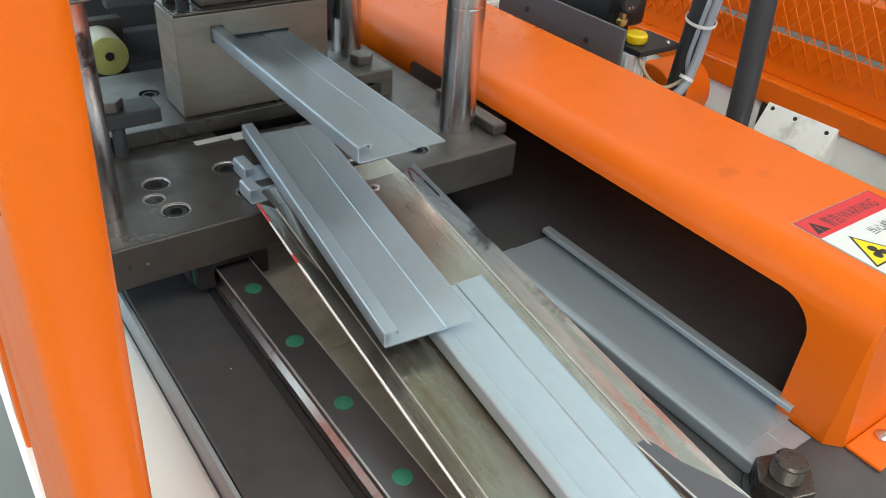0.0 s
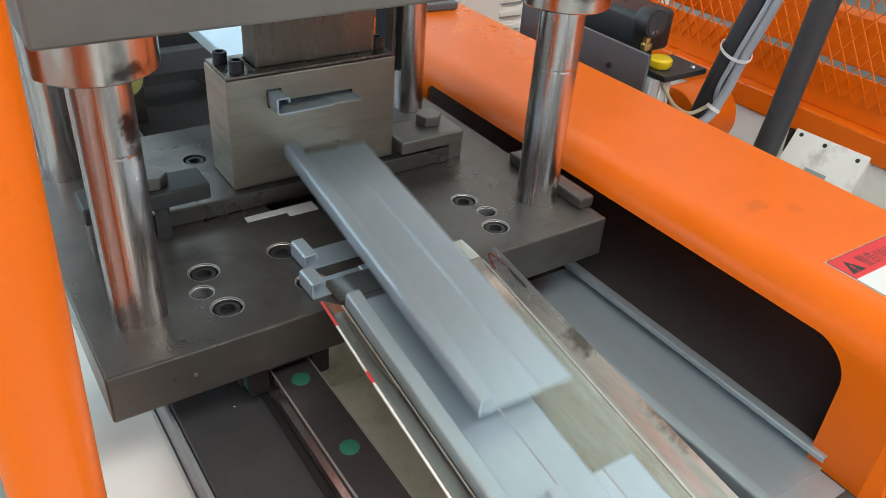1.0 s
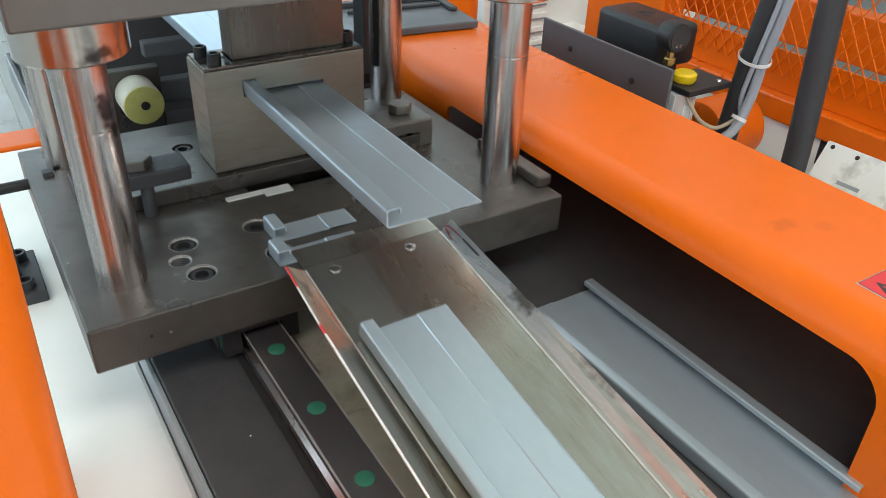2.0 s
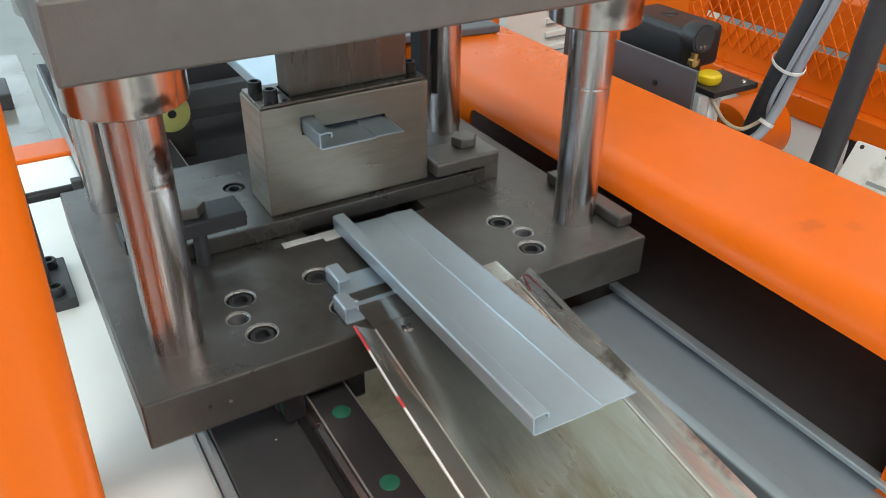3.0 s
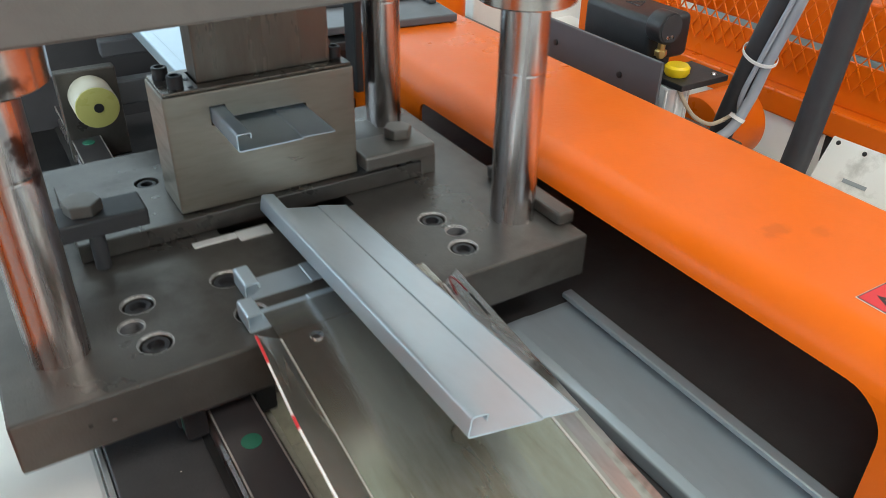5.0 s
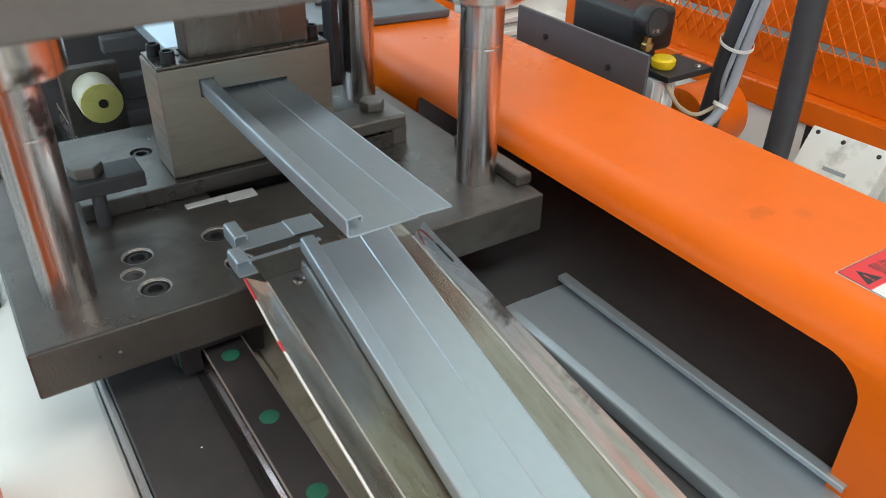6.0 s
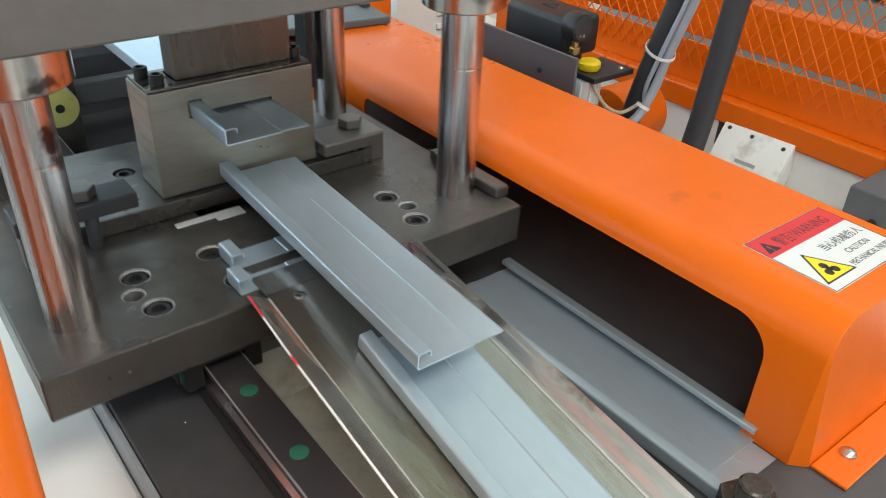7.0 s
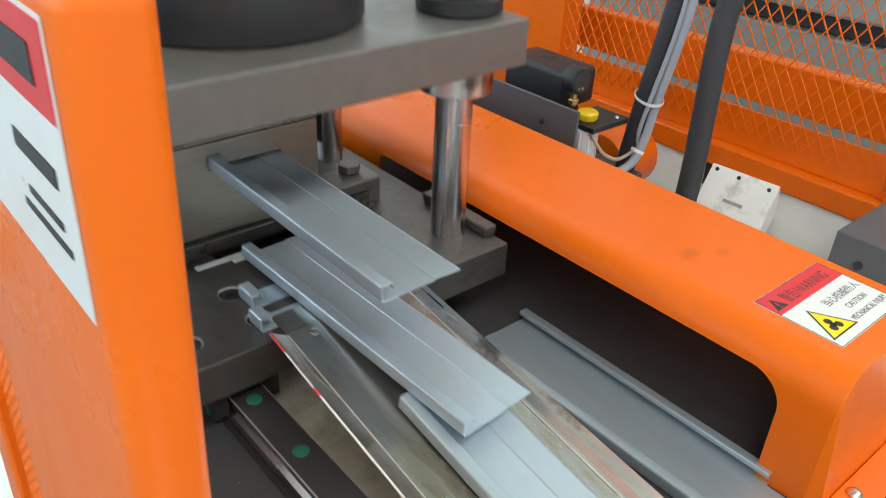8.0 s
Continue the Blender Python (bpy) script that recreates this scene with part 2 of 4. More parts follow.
def strip_outline(line, t):
    """The outline of a bent sheet of thickness t along a line of (x, z)."""
    up, down = [], []
    for i, p in enumerate(line):
        a = Vector(line[max(i - 1, 0)])
        c = Vector(line[min(i + 1, len(line) - 1)])
        d1 = (Vector(p) - a).normalized() if i else (c - Vector(p)).normalized()
        d2 = (c - Vector(p)).normalized() if i < len(line) - 1 else d1
        n = (Vector((-d1.y, d1.x)) + Vector((-d2.y, d2.x))).normalized()
        k = t / 2 / max(0.5, n.dot(Vector((-d1.y, d1.x))))
        up.append(tuple(Vector(p) + n * k))
        down.append(tuple(Vector(p) - n * k))
    return up + down[::-1]


def tube(points, r, seg=12, bm=None, res=8):
    """A round hose through points, smoothed."""
    pts = [Vector(p) for p in points]
    path = []
    for i in range(len(pts) - 1):
        p0, p1, p2, p3 = pts[max(i - 1, 0)], pts[i], pts[i + 1], pts[min(i + 2, len(pts) - 1)]
        for k in range(res):
            u = k / res
            path.append(0.5 * ((2 * p1) + (p2 - p0) * u + (2 * p0 - 5 * p1 + 4 * p2 - p3) * u * u + (3 * p1 - p0 - 3 * p2 + p3) * u ** 3))
    path.append(pts[-1])
    b = bmesh.new()
    rings = []
    side = Vector((0.31, 0.2, 0.93))
    for i, p in enumerate(path):
        d = (path[min(i + 1, len(path) - 1)] - path[max(i - 1, 0)]).normalized()
        u = d.cross(side).normalized()
        v = d.cross(u)
        rings.append([b.verts.new(p + r * (math.cos(2 * math.pi * k / seg) * u + math.sin(2 * math.pi * k / seg) * v)) for k in range(seg)])
    for a, c in zip(rings, rings[1:]):
        for k in range(seg):
            b.faces.new((a[k], a[(k + 1) % seg], c[(k + 1) % seg], c[k]))
    b.faces.new(rings[0])
    b.faces.new(rings[-1][::-1])
    return joined(bm, b)


def cut(ob, cutters):
    """Cuts the bmeshes out of a mesh object for good."""
    for c in cutters:
        me = bpy.data.meshes.new("cutter")
        bmesh.ops.recalc_face_normals(c, faces=c.faces)
        c.to_mesh(me)
        c.free()
        tool = new("cutter", me)
        md = ob.modifiers.new("cut", "BOOLEAN")
        md.object, md.operation, md.solver = tool, "DIFFERENCE", "EXACT"
        bpy.context.view_layer.update()
        done = bpy.data.meshes.new_from_object(ob.evaluated_get(bpy.context.evaluated_depsgraph_get()))
        ob.modifiers.clear()
        old = ob.data
        ob.data = done
        bpy.data.meshes.remove(old)
        bpy.data.objects.remove(tool)
        bpy.data.meshes.remove(me)
    return ob


def arc(cx, cz, r, a0, a1, n=8):
    return [(cx + r * math.cos(radians(a0 + (a1 - a0) * i / n)), cz + r * math.sin(radians(a0 + (a1 - a0) * i / n))) for i in range(n + 1)]


def socket_screw(parent, x, y, z, r=0.0085, name="socket_screw"):
    """A cap screw whose head top stands at z."""
    bm = lathe([(0, z - 0.012), (r, z - 0.012), (r, z - 0.0008), (r - 0.0008, z), (r * 0.62, z), (r * 0.58, z - 0.005), (0, z - 0.005)], 24, Matrix.Translation((x, y, 0)))
    return part(name, bm, "black", parent, smooth=True)


def hex_head(r, h):
    b = bmesh.new()
    bmesh.ops.create_cone(b, cap_ends=True, segments=6, radius1=r, radius2=r, depth=h)
    return bevel(b, 0.0012, 2, 40)


# ---- hall ----
def hall():
    tagged(part("floor", box(-7, 7, -6, 9, -0.95, -0.85, 0), "concrete"), "worn grey concrete workshop floor", "floor", kind="structure")
    for n, b in (("wall_west", (-7.2, -7, -6, 9)), ("wall_east", (7, 7.2, -6, 9)), ("wall_south", (-7.2, 7.2, -6.2, -6)), ("wall_north", (-7.2, 7.2, 9, 9.2))):
        tagged(part(n, box(*b, -0.95, 4.2, 0), "wall"), "plain pale painted hall wall", "wall", kind="structure")
    tagged(part("ceiling", box(-7.2, 7.2, -6.2, 9.2, 4.2, 4.35, 0), "roof"), "grey sheet metal hall ceiling", "ceiling", kind="structure")


# ---- machine table ----
def machine_base():
    base = tagged(empty("machine_bed"), "cream-white painted steel machine bed with dark planed slabs", "machine bed")
    part("side_beam", box(-0.205, -0.093, -1.2, 0.66, -0.16, -0.062, 0.004), "white", base, "cream-white painted side beam")
    part("cross_beam", box(-0.36, -0.07, 0.661, 0.72, -0.16, -0.058, 0.003), "orange", base, "orange painted cross beam")
    part("leg_panel", box(-0.195, -0.10, -1.1, 0.64, -0.85, -0.161, 0.003), "white", base)
    part("slab", box(-0.088, 0.026, -1.2, 1.0, -0.075, -0.030, 0.002), "slab", base, "dark planed steel slab under the rail")
    part("slab_edge", box(-0.0925, -0.0885, -1.2, 1.0, -0.075, -0.0315, 0.001), "machine_grey", base)
    part("slab", box(0.150, 0.60, -1.2, 1.0, -0.09, -0.046, 0.002), "slab", base, "dark planed steel slab beside the cover")
    part("slab", box(0.6005, 0.78, 0.155, 1.0, -0.09, -0.046, 0.002), "slab", base, "dark planed steel slab beside the cover")
    part("pit_wall", box(0.027, 0.032, -1.2, 1.0, -0.24, -0.034, 0.001), "cream", base, "oily cream-painted pit wall")
    part("pit_wall", box(0.143, 0.149, -1.2, 1.0, -0.24, -0.05, 0.001), "cream", base, "oily cream-painted pit wall")
    part("pit_floor", box(0.02, 0.16, -1.2, 1.0, -0.26, -0.10, 0.001), "cream", base, "oily cream-painted pit floor")
    part("cross_plate", box(0.034, 0.142, -0.005, 0.25, -0.099, -0.035, 0.001), "cream", base)
    part("side_beam", box(0.60, 0.775, -1.2, 0.9, -0.85, -0.091, 0.004), "white", base)
    return base


def linear_rail(x, name="linear_rail", caps=True):
    rail = tagged(empty(name), "steel linear guide rail with green bolt caps on the slab", "guide rail", "guide rails")
    z = -0.029
    half = [(0.017, z), (0.017, -0.019), (0.0125, -0.0155), (0.0125, -0.010), (0.0165, -0.0065), (0.0165, -0.0015), (0.015, 0)]
    prof = [(x + a, c) for a, c in half] + [(x - a, c) for a, c in half[::-1]]
    body = part("rail", extrude(prof, -1.1, 0.95), "rail", rail)
    body.data.materials.append(M["rail_side"])
    for p in body.data.polygons:
        if abs(p.normal.x) > 0.3 and abs(p.normal.y) < 0.5:
            p.material_index = 1
    for s in (-1, 1):
        part("seat_groove", box(x + s * 0.0205 - 0.0028, x + s * 0.0205 + 0.0028, -1.1, 0.95, -0.0296, -0.0284, 0), "ink", rail)
        part("edge_line", box(x + s * 0.0160 - 0.0006, x + s * 0.0160 + 0.0006, -1.1, 0.95, -0.0011, 0.0001, 0), "edge", rail)
    if caps:
        for i in range(-13, 12):
            part("bolt_cap", cyl((x, i * 0.08, 0.0002), 0.0072, 0.0014, seg=24, bev=0.0004), "green", rail, smooth=True)
    return rail


# ---- die set, sliding along the rails ----
PILLARS = [(-0.095, 0.1), (0.277, 0.1), (-0.095, 0.342), (0.277, 0.342)]
TOP = 0.056
HOLES = [(-0.038, 0.128, 1), (-0.048, 0.103, 0), (-0.038, 0.077, 1), (0.028, 0.128, 1), (0.030, 0.077, 1), (0.140, 0.0755, 1), (0.1385, 0.127, 1),
         (0.212, 0.128, 1), (0.2195, 0.101, 0), (0.2105, 0.0755, 1)]


def hex_bolt(parent, x, y, z, r=0.0135):
    """A hexagon head that sits on z, with its shank below."""
    bm = joined(None, hex_head(r, 0.010), Matrix.Translation((x, y, z + 0.005)) @ pose(0, 0, 0, 0, 0, 17))
    return part("hex_bolt", bm, "steel", parent, "steel hexagon bolt head")


def lower_die():
    die = tagged(empty("lower_die_set"), "grey steel die set with chromed guide pillars and cutting block", "die set")
    plate = part("die_shoe", box(-0.135, 0.3135, 0.040, 0.392, 0.016, TOP, 0.0018, 2), "shoe", die, "thick ground steel lower shoe with counterbored holes")
    cuts = [cyl((x, y, TOP), 0.0115 if k else 0.0085, 0.030, seg=28, bev=0) for x, y, k in HOLES]
    cuts.append(box(0.045, 0.165, 0.185, 0.245, TOP - 0.03, TOP + 0.01, 0))
    cut(plate, cuts)
    for x, y, k in HOLES:
        r = 0.0115 if k else 0.0085
        part("hole_chamfer", lathe([(r - 0.0003, TOP - 0.0012), (r + 0.0006, TOP + 0.0001), (r + 0.0010, TOP + 0.0002)], 28, Matrix.Translation((x, y, 0))), "edge", die, "bright chamfer of a hole")
        if k:
            socket_screw(die, x, y, TOP - 0.0015, 0.0096)
        else:
            bm = lathe([(0.0083, TOP - 0.014), (0.0083, TOP - 0.001)], 28, Matrix.Translation((x, y, 0)))
            for i in range(5):
                bm = lathe([(0.0083, TOP - 0.013 + i * 0.0022), (0.0070, TOP - 0.0119 + i * 0.0022), (0.0083, TOP - 0.0108 + i * 0.0022)], 28, Matrix.Translation((x, y, 0)), bm)
            part("threaded_hole", bm, "dark", die)
    shim = extrude([(0.020, TOP + 0.0002), (0.056, TOP + 0.0002), (0.056, TOP + 0.0012), (0.020, TOP + 0.0012)], 0.182, 0.190)
    extrude([(0.0565, TOP + 0.0002), (0.084, TOP + 0.0002), (0.084, TOP + 0.0012), (0.0565, TOP + 0.0012)], 0.175, 0.190, bm=shim)
    part("bright_shim", shim, "label_white", die, "bare bright metal shim")
    for x, y in PILLARS:
        bm = lathe([(0, TOP - 0.01), (0.0192, TOP - 0.01), (0.0192, TOP + 0.1312), (0.0192, TOP + 0.132), (0.0190, TOP + 0.1325), (0.0190, TOP + 0.1335), (0.0192, TOP + 0.134), (0.0192, TOP + 0.1348), (0.0192, 0.385), (0.0175, 0.388), (0, 0.388)], 64,
                   Matrix.Translation((x, y, 0)))
        part("guide_pillar", bm, "chrome_marked" if x < 0 and y < 0.2 else "chrome", die, "polished chrome guide pillar with a brown worn mark", smooth=True)
    seat = part("base_plate", box(-0.062, 0.245, 0.203, 0.318, TOP + 0.0005, TOP + 0.0165, 0.001), "shoe", die)
    cut(seat, [cyl((hx, hy, TOP + 0.02), 0.0105, 0.03, seg=24, bev=0) for hx, hy in ((0.010, 0.286), (-0.045, 0.235))])
    block = part("die_block", box(0.021, 0.182, 0.211, 0.264, TOP + 0.017, 0.1740, 0.0014), "block", die, "ground steel cutting block with a profile-shaped slot")
    slot = extrude([(0.0562, 0.1452), (0.1372, 0.1452), (0.1372, 0.1496), (0.0700, 0.1500), (0.0692, 0.1614), (0.0562, 0.1614)], 0.18, 0.30)
    well = box(0.052, 0.168, 0.224, 0.254, 0.10, 0.20, 0)
    cut(block, [slot, well])
    cap = part("top_plate", box(0.0225, 0.1805, 0.2125, 0.2625, 0.1743, 0.1768, 0.0006), "oily", die, "thin dark oily cap plate")
    cut(cap, [box(0.0515, 0.1685, 0.2235, 0.2545, 0.17, 0.18, 0)])
    for x, y in ((0.031, 0.249), (0.036, 0.224), (0.1735, 0.252), (0.1735, 0.232)):
        socket_screw(die, x, y, 0.1868, 0.0062)
    for x, y in ((0.0425, 0.253), (0.0475, 0.238), (0.046, 0.219)):
        part("dowel_hole", cyl((x, y, 0.1770), 0.0022, 0.0008, seg=16, bev=0), "ink", die)
    # clamps
    part("clamp", box(-0.108, -0.009, 0.182, 0.216, 0.088, 0.1025, 0.0018), "dark", die, "dark steel strap clamp")
    hex_bolt(die, -0.052, 0.201, 0.1025, 0.0145)
    part("stud", cyl((-0.048, 0.192, 0.072), 0.006, 0.032), "dark", die, smooth=True)
    part("spacer", box(-0.106, -0.090, 0.184, 0.2025, TOP, 0.0878, 0.001), "steel", die)
    part("clamp", box(0.1835, 0.256, 0.196, 0.238, 0.078, 0.0925, 0.0025), "steel", die, "bevelled steel strap clamp")
    hex_bolt(die, 0.232, 0.226, 0.0925)
    part("stud", cyl((0.226, 0.21, 0.067), 0.005, 0.022), "dark", die, smooth=True)
    part("spacer", box(0.236, 0.262, 0.206, 0.240, TOP, 0.0775, 0.001), "steel", die)
    part("keeper", box(0.2985, 0.316, 0.062, 0.172, TOP + 0.0005, TOP + 0.0125, 0.0025), "shoe", die)
    for x, y, z in ((-0.077, 0.0395, 0.036),):
        part("drill_mark", cyl((x, y, z), 0.0016, 0.0012, "y", 12, 0), "chrome", die)
    # carriages riding on the rails
    for x in (0.0, 0.175):
        for y in (0.126, 0.30):
            c = part("carriage", box(x - 0.036, x + 0.036, y - 0.055, y + 0.055, -0.022, 0.0155, 0.002), "dark", die, "dark linear carriage under the shoe")
            cut(c, [box(x - 0.0185, x + 0.0185, y - 0.1, y + 0.1, -0.03, 0.0022, 0)])
            for s in (-1, 1):
                for name, a, w, m, tall in (("end_cap", 0.0555, 0.007, "green", 0.0140), ("wiper", 0.0630, 0.009, "black", 0.0135)):
                    ya, yb = sorted((y + s * a, y + s * (a + w)))
                    e = part(name, box(x - 0.034, x + 0.034, ya, yb, -0.020, tall, 0.002), m, c)
                    cut(e, [box(x - 0.0185, x + 0.0185, y - 0.1, y + 0.1, -0.03, 0.0022, 0)])
    socket_screw(die, 0.010, 0.286, 0.0712, 0.0085)
    socket_screw(die, -0.045, 0.235, 0.0712, 0.0085)
    return die


def upper_die():
    """Built at its raised position: the bushes end at z 0.243."""
    up = tagged(empty("upper_die_set"), "thick steel upper die plate with guide bushes and punch holder", "die set")
    part("upper_shoe", box(-0.135, 0.3135, 0.040, 0.392, 0.276, 0.321, 0.002), "shoe_upper", up, "thick dark steel upper shoe")
    for x, y in PILLARS:
        bm = lathe([(0.0195, 0.243), (0.036, 0.243), (0.038, 0.2445), (0.038, 0.2758), (0.0195, 0.2758)], 64, Matrix.Translation((x, y, 0)), closed=True)
        part("guide_bush", bm, "bush", up, "oil-stained steel guide bush", smooth=True)
        bm = lathe([(0, 0.3215), (0.040, 0.3215), (0.042, 0.324), (0.042, 0.336), (0.036, 0.338), (0.036, 0.345), (0.022, 0.347), (0, 0.347)], 48, Matrix.Translation((x, y, 0)))
        part("bush_flange", bm, "black", up, "black bush retaining cap", smooth=True)
    part("punch_holder", box(0.053, 0.1672, 0.2245, 0.2535, 0.176, 0.2757, 0.0015), "oily", up, "oily streaked steel punch holder")
    part("backing_plate", box(0.04, 0.18, 0.21, 0.268, 0.262, 0.2756, 0.0015), "dark", up)
    part("cable_bar", box(0.2385, 0.2475, 0.325, 0.350, 0.10, 0.2755, 0.002), "black", up, "black vertical bar beside a pillar")
    part("ram_flange", cyl((0.09, 0.19, 0.355), 0.115, 0.066, seg=64, bev=0.004), "black", up, "black round ram flange", smooth=True)
    return up


# ---- chute ----
def floor_z(y):
    return 0.0560 + 0.175 * (y - 0.025)


def chute():
    ch = tagged(empty("discharge_chute"), "worn bent-steel discharge chute bolted to the die shoe", "chute")
    end, top = -0.85, 0.036
    ze = floor_z(end)

    def sheet(a, b, c, d, t=0.0015):
        bm = bmesh.new()
        n = (Vector(b) - Vector(a)).cross(Vector(d) - Vector(a)).normalized() * t
        lo = [bm.verts.new(Vector(p)) for p in (a, b, c, d)]
        hi = [bm.verts.new(Vector(p) + n) for p in (a, b, c, d)]
        bm.faces.new(lo[::-1])
        bm.faces.new(hi)
        for i in range(4):
            bm.faces.new((lo[i], lo[(i + 1) % 4], hi[(i + 1) % 4], hi[i]))
        return bm
    zt2 = floor_z(top)
    part("chute_floor", sheet((0.036, 0.040, floor_z(0.040) - 0.002), (0.036, end, ze - 0.002), (0.168, end, ze - 0.002), (0.168, 0.040, floor_z(0.040) - 0.002)), "chute", ch, "streaked and oil-stained chute floor")
    part("chute_tab", sheet((0.036, 0.068, 0.0580), (0.036, 0.0403, 0.0567), (0.168, 0.0403, 0.0567), (0.168, 0.068, 0.0580)), "chute", ch)
    part("chute_side", sheet((0.0195, top, 0.0665), (0.012, -0.05, 0.0650), (0.036, -0.05, floor_z(-0.05) - 0.002), (0.036, top, zt2 - 0.002)), "chute", ch)
    part("chute_side", sheet((0.012, -0.0502, 0.0650), (0.010, end, ze + 0.026), (0.036, end, ze - 0.002), (0.036, -0.0502, floor_z(-0.05) - 0.002)), "chute", ch)
    part("chute_side", sheet((0.168, top, zt2 - 0.002), (0.168, end, ze - 0.002), (0.204, end, ze + 0.014), (0.1795, top, 0.0670)), "chute_side", ch, "bright scuffed chute side")
    # rim drawn as a thin white tube on the sheet edge
    part("chute_rim", tube([(0.0195, top, 0.0668), (0.012, -0.05, 0.0653), (0.010, end, ze + 0.0263)], 0.0009, 8, res=1), "tie", ch, "bright white line along the sheet edge")
    # thin bright tubes carry the highlight of the two bends in their colour
    part("bend_highlight", tube([(0.1676, top, zt2 - 0.0002), (0.1676, end, ze - 0.0002)], 0.0009, 8, res=1), "edge", ch, "bright highlight line painted along the bend")
    part("bend_highlight", tube([(0.0366, top, zt2 - 0.0004), (0.0366, end, ze - 0.0004)], 0.0008, 8, res=1), "edge", ch)
    for i, (a, b) in enumerate(((0.035, 0.006), (-0.046, -0.056))):
        za, zb = 0.0665 - (0.036 - a) * 0.0174, 0.0665 - (0.036 - b) * 0.0174
        xa, xb = 0.0195 - (0.036 - a) * 0.087, 0.0195 - (0.036 - b) * 0.087
        part("red_mark", tube([(xa, a, za + 0.0008), (xb, b, zb + 0.0008)], 0.0011, 6, res=2), "red", ch, "red paint mark on the rim")
    part("slit", tube([(0.1758, 0.012, 0.0606), (0.1758, -0.012, 0.0572)], 0.0009, 6), "ink", ch, "short dark slit")
    part("red_mark", tube([(0.1690, 0.020, 0.0575), (0.1712, 0.0335, 0.0625), (0.1735, 0.031, 0.0640), (0.1752, 0.016, 0.0615)], 0.0006, 6), "wine", ch, "dark red scribed line on the chute ear")
    for x, y in ((0.060, 0.029), (0.132, 0.029)):
        z = floor_z(y)
        bm = lathe([(0, z + 0.0011), (0.0025, z + 0.0010), (0.0048, z + 0.0004), (0.0052, z - 0.001)], 20, Matrix.Translation((x, y, 0)))
        part("screw", bm, "chrome", ch, smooth=True)
        part("slot_mark", box(x - 0.003, x + 0.003, y - 0.0005, y + 0.0005, z + 0.0010, z + 0.0013, 0), "ink", ch)
    return ch


# ---- profile slats ----
WIDE, LONG, LIP = 0.078, 0.3199, 0.0135


def slat_line():
    r = 0.0019
    pts = [(0.0105, LIP - 0.0045), (0.0105, LIP - 0.0008), (0.0097, LIP)]
    pts += [(x, z) for x, z in arc(r, LIP - r, r, 90, 180, 4)]
    pts += [(x, z) for x, z in arc(r, r, r, 180, 270, 4)]
    pts += [(0.0510, 0.0), (0.0519, 0.0010), (0.0528, 0.0011)]
    pts += [(WIDE - 0.0012, 0.0003), (WIDE - 0.0003, 0.0004), (WIDE, 0.0012)]
    return pts


def slat_lip(length):
    return extrude(strip_outline(slat_line()[:13], 0.0011), -length, 0)


def slat_web(length):
    return extrude(strip_outline(slat_line()[12:], 0.0011), -length, 0)


def make_slat(name, length, material, label, category, group=""):
    ob = tagged(empty(name), label, category, group)
    part("web", slat_web(length), material, ob, smooth=True)
    part("folded_lip", slat_lip(length), material, ob, smooth=True)
    return ob


# ---- orange cover ----
def orange_cover():
    cov = tagged(empty("machine_cover"), "orange painted sheet steel cover with a long rounded cut-out", "machine cover")
    x0, x1, zt, zb, r = 0.330, 0.512, 0.0925, -0.0455, 0.034
    outer = [(x0, zb)] + arc(x0 + r, zt - r, r, 180, 90, 10) + arc(x1 - 0.012, zt - 0.012, 0.012, 90, 0, 5) + [(x1, zb)]
    inner = [(x, z) for x, z in ([(x1 - 0.003, zb)] + arc(x1 - 0.012, zt - 0.012, 0.009, 0, 90, 5) + arc(x0 + r, zt - r, r - 0.003, 90, 180, 10) + [(x0 + 0.003, zb)])]
    shell = part("cover_shell", extrude(outer + inner, -0.361, 0.62), "orange", cov, "orange shell with rounded shoulders")
    rr = 0.032
    ya, yb, zc = -0.316, 0.262, 0.0640
    hole = [(-y, z) for y, z in [(yb, zb - 0.05), (yb, zc - 0.012)] + [(yb - 0.012 + 0.012 * math.cos(radians(a)), zc - 0.012 + 0.012 * math.sin(radians(a))) for a in range(15, 90, 15)]
            + [(ya + rr, zc)] + [(ya + rr - rr * math.sin(radians(a)), zc - rr + rr * math.cos(radians(a))) for a in range(10, 100, 10)] + [(ya - 0.0, zb - 0.05)]]
    tool = extrude(hole, 0.30, 0.40)
    bmesh.ops.transform(tool, matrix=Matrix(((0, 1, 0, 0), (-1, 0, 0, 0), (0, 0, 1, 0), (0, 0, 0, 1))), verts=tool.verts)
    cut(shell, [tool])
    shell.data.shade_smooth()
    shell.data.set_sharp_from_angle(angle=radians(30))
    # sloping front with its foot flange
    bm = bmesh.new()
    ring = outer
    back = [bm.verts.new((x, -0.361, z)) for x, z in ring]
    front = [bm.verts.new((x + (0.012 if x < 0.345 else 0) * (zt - z) / 0.14, -0.361 - 0.012 * min(1, (zt - z) / 0.14), z)) for x, z in ring]
    for i in range(len(ring) - 1):
        bm.faces.new((back[i], back[i + 1], front[i + 1], front[i]))
    bm.faces.new(front)
    part("front_plate", bm, "orange", cov, "sloping orange front plate", smooth=True)
    part("foot_flange", box(0.343, 0.512, -0.404, -0.3735, -0.0455, -0.0425, 0.0008), "orange", cov)
    bm = lathe([(0, -0.0375), (0.004, -0.038), (0.0068, -0.0405), (0.0072, -0.0424)], 24, Matrix.Translation((0.379, -0.385, 0)))
    part("flange_bolt", bm, "chrome", cov, "bright button-head bolt", smooth=True)
    return cov


